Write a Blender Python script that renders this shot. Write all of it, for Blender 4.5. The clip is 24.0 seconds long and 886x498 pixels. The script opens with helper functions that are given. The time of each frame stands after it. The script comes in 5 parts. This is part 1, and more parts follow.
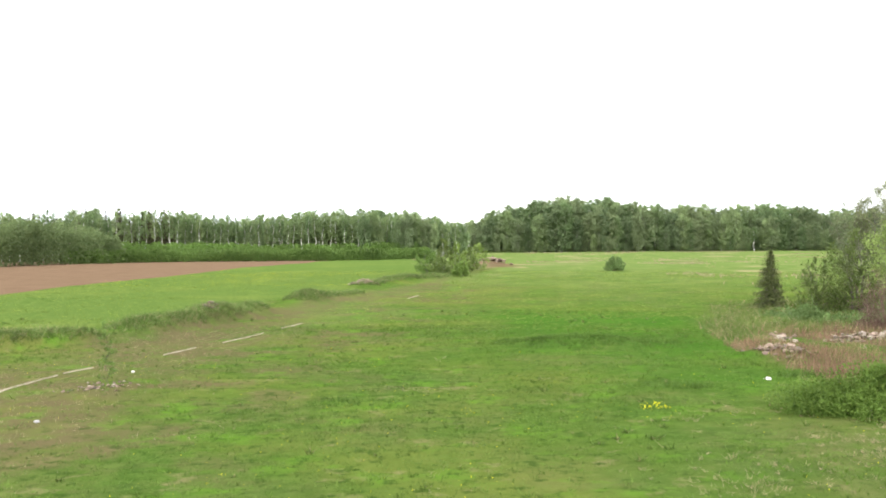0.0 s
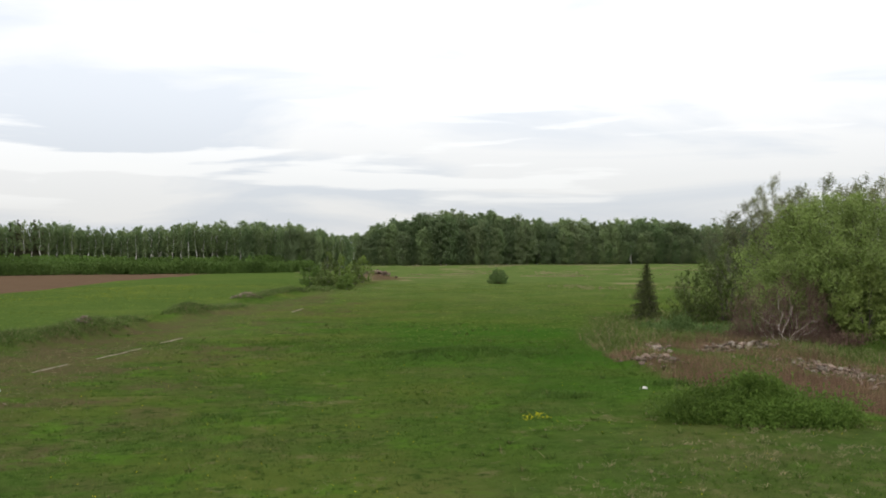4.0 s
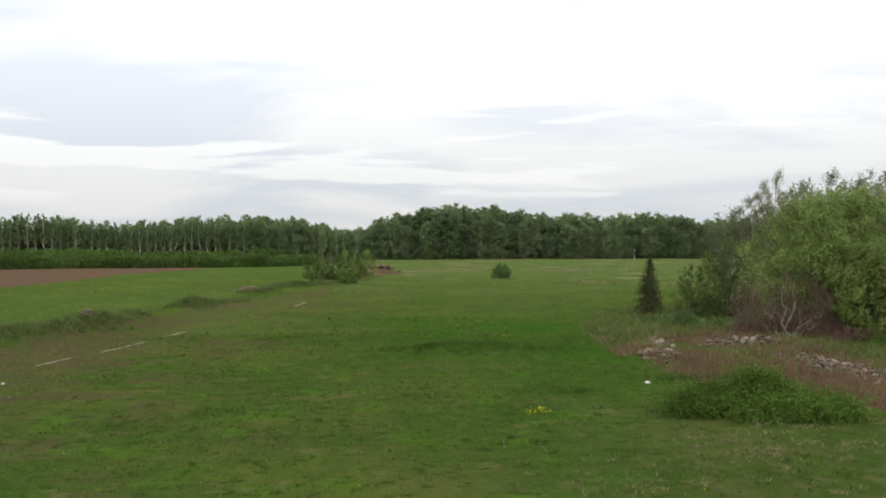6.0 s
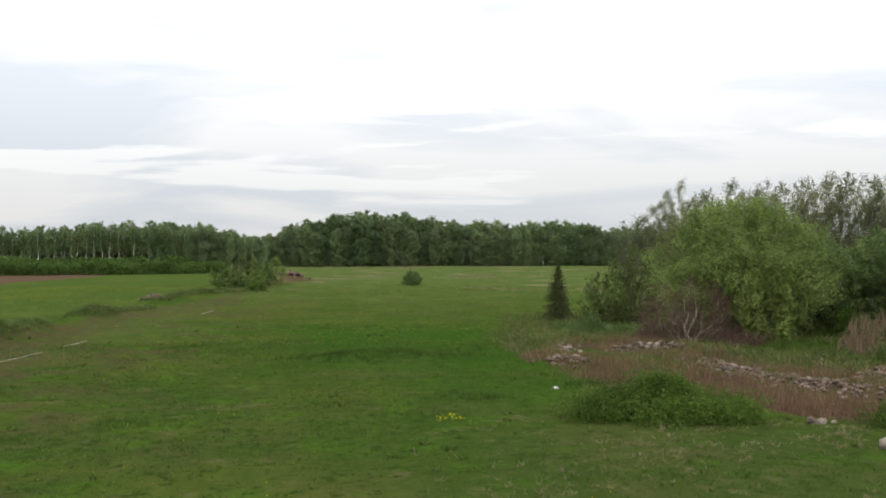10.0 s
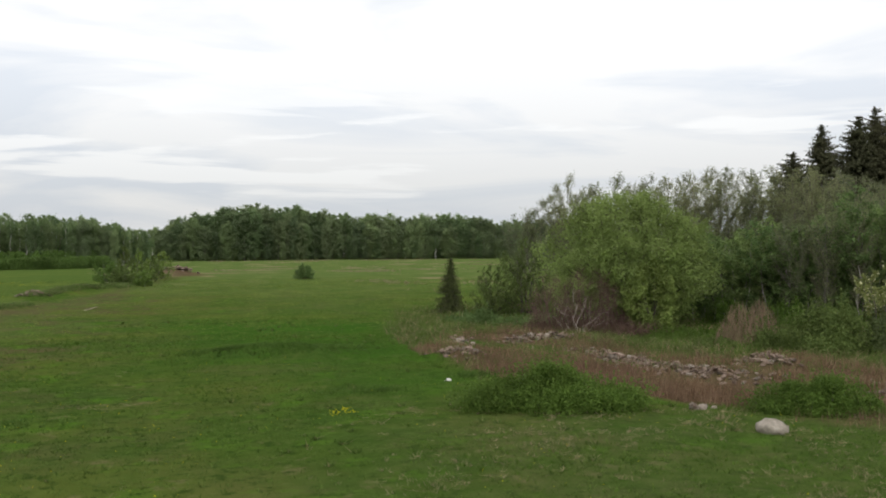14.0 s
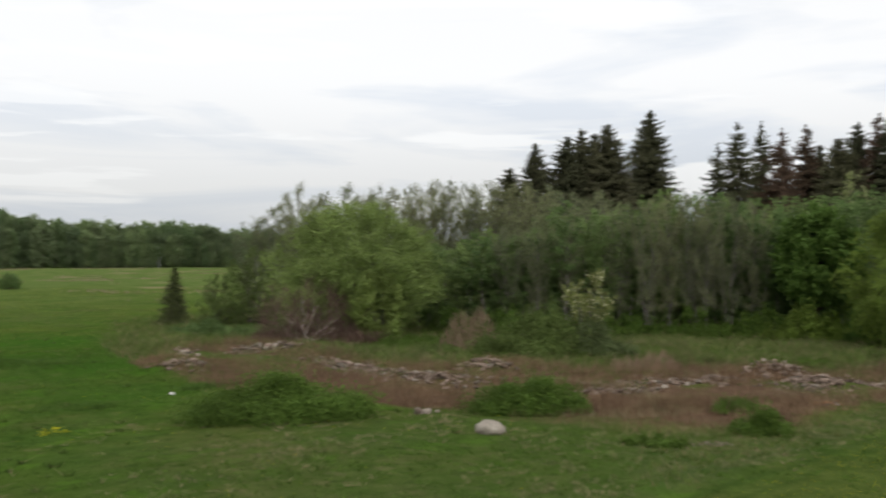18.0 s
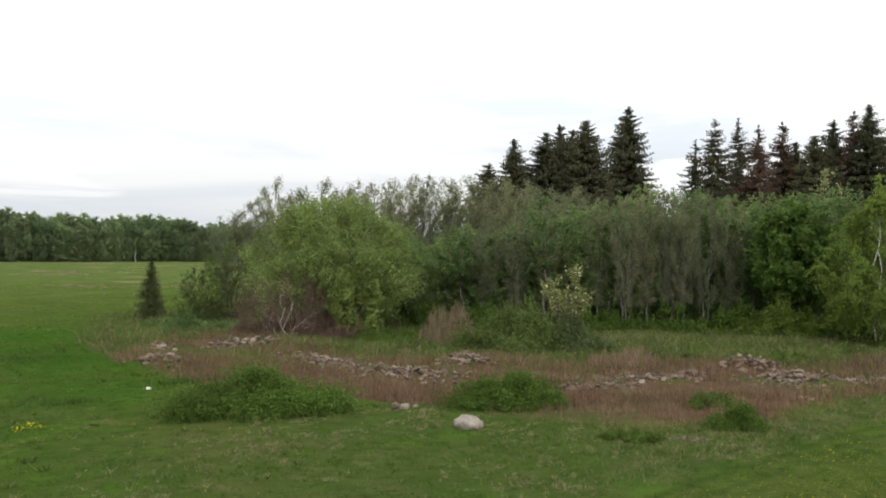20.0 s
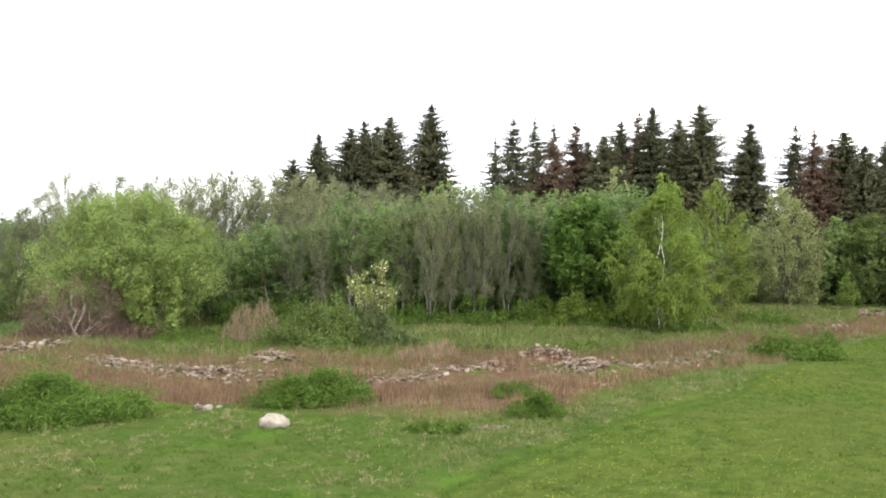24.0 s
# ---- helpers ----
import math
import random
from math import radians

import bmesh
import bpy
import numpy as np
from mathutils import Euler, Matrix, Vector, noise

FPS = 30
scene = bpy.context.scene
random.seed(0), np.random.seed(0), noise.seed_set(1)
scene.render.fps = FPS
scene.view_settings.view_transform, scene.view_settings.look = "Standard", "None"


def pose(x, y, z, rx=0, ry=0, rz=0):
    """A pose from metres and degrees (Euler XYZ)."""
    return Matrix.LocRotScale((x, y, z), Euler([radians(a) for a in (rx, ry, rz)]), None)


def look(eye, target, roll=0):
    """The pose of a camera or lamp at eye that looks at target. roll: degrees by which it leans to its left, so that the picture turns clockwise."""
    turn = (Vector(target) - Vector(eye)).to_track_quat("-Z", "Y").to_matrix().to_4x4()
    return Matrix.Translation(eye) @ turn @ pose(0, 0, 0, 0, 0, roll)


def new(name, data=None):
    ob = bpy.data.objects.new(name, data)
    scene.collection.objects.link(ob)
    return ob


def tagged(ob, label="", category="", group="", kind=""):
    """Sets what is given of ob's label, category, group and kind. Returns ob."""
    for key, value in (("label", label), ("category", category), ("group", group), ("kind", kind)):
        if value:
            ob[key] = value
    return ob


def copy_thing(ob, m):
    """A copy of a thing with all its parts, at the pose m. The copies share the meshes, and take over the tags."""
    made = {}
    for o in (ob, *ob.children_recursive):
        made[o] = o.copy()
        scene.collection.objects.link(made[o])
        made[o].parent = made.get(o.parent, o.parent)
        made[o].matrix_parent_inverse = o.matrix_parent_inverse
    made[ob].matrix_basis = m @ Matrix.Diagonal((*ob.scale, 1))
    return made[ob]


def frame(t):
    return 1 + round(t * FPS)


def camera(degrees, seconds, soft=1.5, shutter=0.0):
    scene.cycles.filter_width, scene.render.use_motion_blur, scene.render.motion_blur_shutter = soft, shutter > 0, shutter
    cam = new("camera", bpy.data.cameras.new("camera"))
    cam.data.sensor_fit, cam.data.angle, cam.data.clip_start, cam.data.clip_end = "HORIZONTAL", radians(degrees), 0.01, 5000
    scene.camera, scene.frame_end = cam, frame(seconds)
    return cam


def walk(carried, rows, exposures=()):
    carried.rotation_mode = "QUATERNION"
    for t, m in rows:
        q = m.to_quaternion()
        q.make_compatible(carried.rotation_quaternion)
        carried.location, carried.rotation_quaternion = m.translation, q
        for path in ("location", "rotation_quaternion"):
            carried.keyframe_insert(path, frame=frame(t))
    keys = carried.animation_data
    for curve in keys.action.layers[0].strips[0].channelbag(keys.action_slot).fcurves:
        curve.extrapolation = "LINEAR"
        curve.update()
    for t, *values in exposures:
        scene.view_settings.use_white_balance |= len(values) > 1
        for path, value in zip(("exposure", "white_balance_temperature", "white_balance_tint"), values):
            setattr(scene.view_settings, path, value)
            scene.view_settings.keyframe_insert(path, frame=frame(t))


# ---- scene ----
cam = camera(50.04, 24.0, soft=1.8, shutter=0.32)
EYE = (0, 0, 5.5)
PATH = [  # seconds, yaw, pitch, roll
    (0.0, -0.05, -0.50, 0.29),
    (0.2, -0.03, -0.58, 0.22),
    (0.5, 0.01, 0.11, 0.97),
    (1.0, 0.14, -0.16, 0.25),
    (1.5, -0.74, -1.71, 0.31),
    (2.0, 0.22, -0.47, -0.18),
    (2.5, 0.08, -0.26, 0.06),
    (3.0, -0.20, -0.22, 0.02),
    (3.2, -0.42, 0.01, 0.09),
    (3.3, -1.95, 0.12, 0.12),
    (3.4, -4.20, 0.24, 0.16),
    (3.5, -6.76, 0.35, 0.19),
    (5.5, -7.15, -0.13, 0.12),
    (6.0, -6.79, -0.09, 0.07),
    (6.5, -6.70, -0.23, 0.08),
    (6.7, -6.85, -0.19, 0.19),
    (6.8, -7.05, -0.16, 0.24),
    (6.9, -7.95, -0.14, 0.30),
    (7.0, -9.28, -0.12, 0.35),
    (7.2, -12.40, 0.12, 0.35),
    (7.5, -13.06, 0.48, 0.34),
    (8.0, -12.84, 0.34, -0.00),
    (8.5, -12.34, 0.33, -0.15),
    (9.0, -12.22, 0.25, -0.16),
    (9.5, -12.01, 0.12, -0.07),
    (10.0, -12.17, 0.34, -0.02),
    (10.5, -13.37, -0.30, 0.12),
    (10.6, -14.90, -0.23, 0.07),
    (10.8, -16.90, -0.10, -0.02),
    (10.9, -17.60, -0.04, -0.07),
    (11.0, -17.89, 0.03, -0.12),
    (11.5, -18.19, 0.07, -0.35),
    (13.5, -18.66, -0.01, 0.12),
    (14.0, -18.63, -0.08, 0.20),
    (14.2, -18.75, 0.10, 0.14),
    (14.5, -21.90, 0.36, 0.05),
    (14.7, -24.55, 0.26, -0.08),
    (15.0, -24.67, 0.10, -0.27),
    (15.5, -24.70, 0.17, -0.16),
    (16.0, -24.90, 0.42, -0.36),
    (16.5, -24.83, 0.32, -0.10),
    (17.0, -24.71, 0.37, -0.28),
    (17.5, -24.96, 0.24, -0.41),
    (17.6, -25.70, 0.28, -0.35),
    (17.7, -27.60, 0.33, -0.30),
    (17.8, -29.50, 0.37, -0.24),
    (17.9, -32.20, 0.42, -0.19),
    (18.0, -34.85, 0.46, -0.13),
    (18.2, -36.40, 0.48, -0.10),
    (18.5, -36.51, 0.50, -0.06),
    (20.5, -35.98, -0.04, -0.37),
    (20.6, -36.05, -0.14, -0.31),
    (20.7, -37.50, -0.25, -0.25),
    (20.8, -39.40, -0.35, -0.18),
    (20.9, -42.10, -0.46, -0.12),
    (21.0, -44.53, -0.56, -0.06),
    (21.1, -46.10, -0.46, 0.06),
    (21.2, -46.70, -0.36, 0.18),
    (21.5, -46.72, -0.07, 0.54),
    (22.0, -48.36, -0.31, -0.59),
    (22.5, -48.29, -0.43, 0.51),
    (23.0, -48.03, 0.02, -0.26),
    (23.5, -47.82, -0.21, -0.20),
    (24.0, -47.83, -0.07, 0.12),
]
EXPOSURES = [(0.0, 1.5), (0.2, 1.05), (0.4, 0.58), (0.6, 0.2), (0.8, 0.03), (1.0, 0.0), (10.0, -0.05), (17.5, -0.15), (18.1, -0.15), (18.5, 0.0), (20.5, 0.22), (20.8, 0.32), (21.0, 0.4), (21.5, 0.86), (22.0, 1.0), (22.5, 1.14), (24.0, 1.22)]
walk(cam, [(t, pose(*EYE, 90 + p, r, y)) for t, y, p, r in PATH], EXPOSURES)

# ---- world and light ----
world = bpy.data.worlds.new("overcast")
scene.world = world
world.use_nodes = True


class Nodes:
    """Short hand for a node tree."""

    def __init__(self, tree):
        self.tree = tree
        tree.nodes.clear()

    def add(self, kind, **values):
        n = self.tree.nodes.new(kind)
        for k, v in values.items():
            setattr(n, k, v) if not k.startswith("in_") else None
        return n

    def link(self, a, b):
        self.tree.links.new(a, b)


def build_sky():
    n = Nodes(world.node_tree)
    out = n.add("ShaderNodeOutputWorld")
    bg = n.add("ShaderNodeBackground")
    sky = n.add("ShaderNodeTexSky")
    sky.sky_type, sky.sun_disc = "NISHITA", False
    sky.sun_elevation, sky.sun_rotation = radians(38.5), radians(201.8)
    co = n.add("ShaderNodeTexCoord")
    mp = n.add("ShaderNodeMapping")
    mp.inputs["Scale"].default_value = (1.0, 1.0, 5.5)
    mp.inputs["Location"].default_value = (0.35, 0.1, 0.2)
    n1 = n.add("ShaderNodeTexNoise")
    n1.inputs["Scale"].default_value, n1.inputs["Detail"].default_value = 2.6, 7.0
    n1.inputs["Roughness"].default_value, n1.inputs["Distortion"].default_value = 0.52, 0.5
    ramp = n.add("ShaderNodeValToRGB")
    e = ramp.color_ramp.elements
    e[0].position, e[0].color = 0.43, (0.80, 0.84, 0.90, 1)
    e[1].position, e[1].color = 0.57, (0.985, 0.985, 0.985, 1)
    # brighter overhead, as an overcast sky is
    sep = n.add("ShaderNodeSeparateXYZ")
    lift = n.add("ShaderNodeMapRange")
    lift.interpolation_type = "SMOOTHSTEP"
    for k, v in zip(("From Min", "From Max", "To Min", "To Max"), SKY_LIFT):
        lift.inputs[k].default_value = v
    mul = n.add("ShaderNodeVectorMath", operation="SCALE")
    mix = n.add("ShaderNodeMix", data_type="RGBA")
    mix.inputs["Factor"].default_value = 0.92
    n.link(co.outputs["Generated"], mp.inputs["Vector"])
    n.link(mp.outputs[0], n1.inputs["Vector"])
    n.link(co.outputs["Generated"], sep.inputs[0])

    def span(a, b, c, d):
        r = n.add("ShaderNodeMapRange")
        r.interpolation_type = "SMOOTHSTEP"
        for k, v in zip(("From Min", "From Max", "To Min", "To Max"), (a, b, c, d)):
            r.inputs[k].default_value = v
        return r

    def product(op, a, b):
        m = n.add("ShaderNodeMath", operation=op)
        n.link(a, m.inputs[0])
        n.link(b, m.inputs[1])
        return m.outputs[0]
    high = span(0.10, 0.24, 0.0, 0.08)
    n.link(sep.outputs["Z"], high.inputs["Value"])
    n.link(product("ADD", n1.outputs["Fac"], high.outputs[0]), ramp.inputs[0])
    # thin bright streaks in the lower sky
    mp2 = n.add("ShaderNodeMapping")
    mp2.inputs["Scale"].default_value = (1.0, 1.0, 11.0)
    mp2.inputs["Location"].default_value = (1.7, 0.4, 0.55)
    n2 = n.add("ShaderNodeTexNoise")
    n2.inputs["Scale"].default_value, n2.inputs["Detail"].default_value = 3.4, 8.0
    n2.inputs["Roughness"].default_value, n2.inputs["Distortion"].default_value = 0.5, 0.25
    n.link(co.outputs["Generated"], mp2.inputs["Vector"])
    n.link(mp2.outputs[0], n2.inputs["Vector"])
    crisp = span(0.53, 0.60, 0.0, 0.9)
    n.link(n2.outputs["Fac"], crisp.inputs["Value"])
    rise, fall = span(0.035, 0.06, 0.0, 1.0), span(0.10, 0.19, 1.0, 0.25)
    n.link(sep.outputs["Z"], rise.inputs["Value"])
    n.link(sep.outputs["Z"], fall.inputs["Value"])
    streak = n.add("ShaderNodeMix", data_type="RGBA")
    n.link(product("MULTIPLY", crisp.outputs[0], product("MULTIPLY", rise.outputs[0], fall.outputs[0])), streak.inputs["Factor"])
    n.link(ramp.outputs[0], streak.inputs["A"])
    streak.inputs["B"].default_value = (1.08, 1.08, 1.075, 1)
    n.link(sep.outputs["Z"], lift.inputs["Value"])
    n.link(streak.outputs["Result"], mul.inputs[0])
    n.link(lift.outputs[0], mul.inputs["Scale"])
    n.link(sky.outputs[0], mix.inputs["A"])
    n.link(mul.outputs[0], mix.inputs["B"])
    n.link(mix.outputs["Result"], bg.inputs["Color"])
    bg.inputs["Strength"].default_value = 0.1
    n.link(bg.outputs[0], out.inputs[0])


SKY_LIFT = (0.02, 0.20, 8.5, 11.8)
build_sky()
sun = new("sun", bpy.data.lights.new("sun", "SUN"))
sun.data.energy, sun.data.angle, sun.data.color = 1.3, radians(40), (1.0, 0.97, 0.92)
sun.matrix_world = look((0, 0, 60), (28, 70, 0))


# ---- materials ----
def mix_colours(n, factor, a, b):
    m = n.add("ShaderNodeMix", data_type="RGBA")
    for k, v in (("Factor", factor), ("A", a), ("B", b)):
        if isinstance(v, (int, float)):
            m.inputs[k].default_value = v
        elif isinstance(v, tuple):
            m.inputs[k].default_value = (*v, 1)
        else:
            n.link(v, m.inputs[k])
    return m.outputs["Result"]


def noise_of(n, vec, scale, detail=4.0, rough=0.55, low=0.35, high=0.65):
    t = n.add("ShaderNodeTexNoise")
    t.inputs["Scale"].default_value, t.inputs["Detail"].default_value = scale, detail
    t.inputs["Roughness"].default_value = rough
    n.link(vec, t.inputs["Vector"])
    r = n.add("ShaderNodeMapRange")
    r.inputs["From Min"].default_value, r.inputs["From Max"].default_value = low, high
    n.link(t.outputs["Fac"], r.inputs["Value"])
    return r.outputs[0]


def math_of(n, op, a, b=None):
    m = n.add("ShaderNodeMath", operation=op)
    m.use_clamp = True
    for i, v in enumerate((a, b)):
        if v is None:
            continue
        if isinstance(v, (int, float)):
            m.inputs[i].default_value = v
        else:
            n.link(v, m.inputs[i])
    return m.outputs[0]


def surface(n, colour, rough=0.9, bump=None, strength=0.3, distance=0.05, translucent=0.0, gloss=0.06):
    out = n.add("ShaderNodeOutputMaterial")
    p = n.add("ShaderNodeBsdfPrincipled")
    p.inputs["Roughness"].default_value = rough
    p.inputs["Specular IOR Level"].default_value = gloss
    n.link(colour, p.inputs["Base Color"])
    if bump is not None:
        b = n.add("ShaderNodeBump")
        b.inputs["Strength"].default_value, b.inputs["Distance"].default_value = strength, distance
        n.link(bump, b.inputs["Height"])
        n.link(b.outputs[0], p.inputs["Normal"])
    if translucent:
        tr = n.add("ShaderNodeBsdfTranslucent")
        n.link(colour, tr.inputs["Color"])
        ms = n.add("ShaderNodeMixShader")
        ms.inputs[0].default_value = translucent
        n.link(p.outputs[0], ms.inputs[1])
        n.link(tr.outputs[0], ms.inputs[2])
        n.link(ms.outputs[0], out.inputs[0])
    else:
        n.link(p.outputs[0], out.inputs[0])


def material(name):
    m = bpy.data.materials.new(name)
    m.use_nodes = True
    n = Nodes(m.node_tree)
    co = n.add("ShaderNodeTexCoord")
    return m, n, co.outputs["Object"]


def leaf_material(name, dark, light, tip=None, translucent=0.45, patch=0.35, rough=0.6, spread=0.6, vary=1.0):
    """Leaves: each one takes its own shade; larger patches drift as well."""
    m, n, vec = material(name)
    geo = n.add("ShaderNodeNewGeometry")
    info = n.add("ShaderNodeObjectInfo")
    soft = n.add("ShaderNodeMapRange")
    soft.inputs["To Min"].default_value, soft.inputs["To Max"].default_value = 0.5 - spread / 2, 0.5 + spread / 2
    n.link(geo.outputs["Random Per Island"], soft.inputs["Value"])
    shade = mix_colours(n, soft.outputs[0], dark, light)
    p = noise_of(n, vec, patch, 3.0)
    hue = n.add("ShaderNodeHueSaturation")
    v = n.add("ShaderNodeMapRange")
    v.inputs["To Min"].default_value, v.inputs["To Max"].default_value = 0.75, 1.25
    n.link(p, v.inputs["Value"])
    hv = n.add("ShaderNodeMapRange")
    hv.inputs["To Min"].default_value, hv.inputs["To Max"].default_value = 0.5 + 0.015 * vary, 0.5 - 0.015 * vary
    n.link(info.outputs["Random"], hv.inputs["Value"])
    n.link(hv.outputs[0], hue.inputs["Hue"])
    own = n.add("ShaderNodeMapRange")
    own.inputs["To Min"].default_value, own.inputs["To Max"].default_value = 1 - 0.2 * vary, 1 + 0.2 * vary
    n.link(info.outputs["Random"], own.inputs["Value"])
    both = n.add("ShaderNodeMath", operation="MULTIPLY")
    n.link(v.outputs[0], both.inputs[0])
    n.link(own.outputs[0], both.inputs[1])
    n.link(both.outputs[0], hue.inputs["Value"])
    n.link(shade, hue.inputs["Color"])
    col = hue.outputs[0]
    if tip:
        t = math_of(n, "GREATER_THAN", geo.outputs["Random Per Island"], 0.86)
        col = mix_colours(n, t, col, tip)
    surface(n, col, rough, translucent=translucent)
    return m


def bark_material(name, dark, light, scale=6.0, birch=False):
    m, n, vec = material(name)
    mp = n.add("ShaderNodeMapping")
    mp.inputs["Scale"].default_value = (1, 1, 3.0 if birch else 0.25)
    n.link(vec, mp.inputs["Vector"])
    f = noise_of(n, mp.outputs[0], scale, 5.0, 0.6, 0.42 if birch else 0.35, 0.52 if birch else 0.65)
    surface(n, mix_colours(n, f, dark, light), 0.85, f, 0.5, 0.02)
    return m


M_WILLOW = leaf_material("willow_leaf", (0.168, 0.232, 0.064), (0.32, 0.408, 0.134), translucent=0.5, vary=0.2)
M_GREYLEAF = leaf_material("grey_willow_leaf", (0.19, 0.225, 0.085), (0.37, 0.40, 0.18), tip=(0.45, 0.45, 0.25), translucent=0.5, vary=0.2)
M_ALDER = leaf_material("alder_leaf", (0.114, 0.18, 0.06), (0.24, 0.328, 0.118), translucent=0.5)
M_HAW = leaf_material("hawthorn_leaf", (0.085, 0.13, 0.036), (0.188, 0.24, 0.074), vary=0.2)
M_ROSE = leaf_material("rose_leaf", (0.105, 0.138, 0.05), (0.24, 0.275, 0.12))
M_REED = leaf_material("dry_reed", (0.155, 0.108, 0.07), (0.35, 0.255, 0.175), translucent=0.1)
M_BRUSH = leaf_material("dark_brushwood", (0.072, 0.046, 0.036), (0.19, 0.122, 0.095), translucent=0.0, rough=0.9)
M_SPARSE = leaf_material("young_alder_leaf", (0.175, 0.205, 0.095), (0.33, 0.36, 0.18), translucent=0.5)
M_DARKLEAF = leaf_material("dark_leaf", (0.068, 0.128, 0.028), (0.16, 0.255, 0.06), rough=0.5, vary=0.2)
M_BIRCH = leaf_material("birch_leaf", (0.125, 0.19, 0.034), (0.235, 0.315, 0.07), translucent=0.5, vary=0.2)
M_YELLEAF = leaf_material("yellow_birch_leaf", (0.125, 0.175, 0.033), (0.225, 0.28, 0.068), vary=0.2)
M_BLOSSOM = leaf_material("pale_blossom_leaf", (0.17, 0.21, 0.06), (0.38, 0.40, 0.16), tip=(0.62, 0.60, 0.36), vary=0.2)
M_SHRUB = leaf_material("shrub_leaf", (0.06, 0.115, 0.02), (0.155, 0.232, 0.05), vary=0.2)
# far-woods leaves: paler and greyer, distance haze put into both colours
M_WOODS = leaf_material("hazed_woods_leaf", (0.172, 0.242, 0.112), (0.285, 0.372, 0.178), patch=0.1, spread=0.4)
M_WOODSLIGHT = leaf_material("hazed_woods_birch_leaf", (0.155, 0.222, 0.092), (0.265, 0.36, 0.16), patch=0.1, spread=0.4)
M_HEDGE = leaf_material("hedge_leaf", (0.085, 0.138, 0.035), (0.16, 0.235, 0.062), patch=0.08)
M_YOUNG = leaf_material("young_growth_leaf", (0.12, 0.195, 0.045), (0.22, 0.31, 0.08), patch=0.1)
M_DULL = leaf_material("dull_willow_leaf", (0.08, 0.122, 0.05), (0.16, 0.212, 0.09), patch=0.08, spread=0.4)
M_NEEDLE = leaf_material("spruce_needle", (0.052, 0.055, 0.030), (0.118, 0.118, 0.064), translucent=0.08, rough=0.7)
M_NEEDLEYOUNG = leaf_material("young_spruce_needle", (0.042, 0.056, 0.022), (0.12, 0.138, 0.052), translucent=0.08, rough=0.7, vary=0.2)
M_NEEDLEBROWN = leaf_material("dying_spruce_needle", (0.075, 0.052, 0.036), (0.17, 0.115, 0.08), translucent=0.08, rough=0.8)
M_TWIG = leaf_material("red_twigs", (0.10, 0.06, 0.041), (0.23, 0.143, 0.10), translucent=0.0, rough=0.9)
M_BARK = bark_material("bark", (0.05, 0.042, 0.034), (0.15, 0.13, 0.11))
M_GREYBARK = bark_material("grey_bark", (0.11, 0.10, 0.085), (0.26, 0.24, 0.21))
M_WHITEBARK = bark_material("white_birch_bark", (0.22, 0.21, 0.19), (0.74, 0.72, 0.67), 3.0, True)
M_PALEBARK = bark_material("pale_alder_bark", (0.15, 0.14, 0.113), (0.33, 0.308, 0.265))
M_WILLOWYOUNG = leaf_material("young_willow_leaf", (0.18, 0.25, 0.06), (0.345, 0.425, 0.135), translucent=0.5, vary=0.2)
# raised blue-grey tone: haze over the far woods is painted into this leaf
M_WOODSDARK = leaf_material("hazed_woods_alder_leaf", (0.15, 0.205, 0.104), (0.265, 0.33, 0.17), patch=0.1, spread=0.4)
M_BRANCH = bark_material("thin_branch_bark", (0.06, 0.052, 0.036), (0.13, 0.112, 0.08))
M_HAZE = bark_material("grey_twig_bark", (0.10, 0.092, 0.072), (0.21, 0.19, 0.155))
M_REDTWIG = bark_material("reddish_twig_bark", (0.105, 0.068, 0.052), (0.22, 0.15, 0.118))
M_DEADWOOD = bark_material("bleached_wood", (0.26, 0.21, 0.17), (0.50, 0.44, 0.38), 8.0)
M_FIELD = leaf_material("field_grass_blade", (0.055, 0.10, 0.015), (0.17, 0.235, 0.052), translucent=0.25, patch=0.4, spread=1.0)
M_GRASS = leaf_material("grass_blade", (0.034, 0.072, 0.010), (0.125, 0.185, 0.038), translucent=0.25, patch=0.4, spread=1.0)
M_BRIGHT = leaf_material("bright_grass_blade", (0.052, 0.11, 0.012), (0.125, 0.20, 0.035), translucent=0.25, patch=0.4, spread=1.0)
M_RANK = leaf_material("rank_grass_blade", (0.028, 0.060, 0.010), (0.115, 0.16, 0.042), tip=(0.22, 0.19, 0.09), translucent=0.2, patch=0.5, spread=1.0)
M_ROUGHGRASS = leaf_material("rough_grass_blade", (0.065, 0.11, 0.022), (0.15, 0.19, 0.05), tip=(0.32, 0.24, 0.15), translucent=0.2, patch=0.5, spread=1.0)
M_DRYGRASS = leaf_material("dry_grass_blade", (0.12, 0.07, 0.043), (0.305, 0.20, 0.13), translucent=0.1, patch=0.6, spread=1.0)
M_STRAW = leaf_material("straw_blade", (0.19, 0.158, 0.085), (0.36, 0.305, 0.19), translucent=0.1, patch=0.6)
M_FADED = leaf_material("faded_blade", (0.16, 0.145, 0.072), (0.33, 0.285, 0.165), translucent=0.1, patch=0.6)
M_MOUND = leaf_material("mound_grass_blade", (0.036, 0.08, 0.012), (0.10, 0.165, 0.036), translucent=0.2, patch=0.5, spread=1.0)
M_BANK = leaf_material("bank_grass_blade", (0.042, 0.085, 0.017), (0.145, 0.205, 0.06), tip=(0.24, 0.215, 0.11), translucent=0.2, patch=0.5, spread=1.0)
M_DANDELION = leaf_material("dandelion_petal", (0.50, 0.44, 0.015), (0.70, 0.62, 0.03), translucent=0.1)


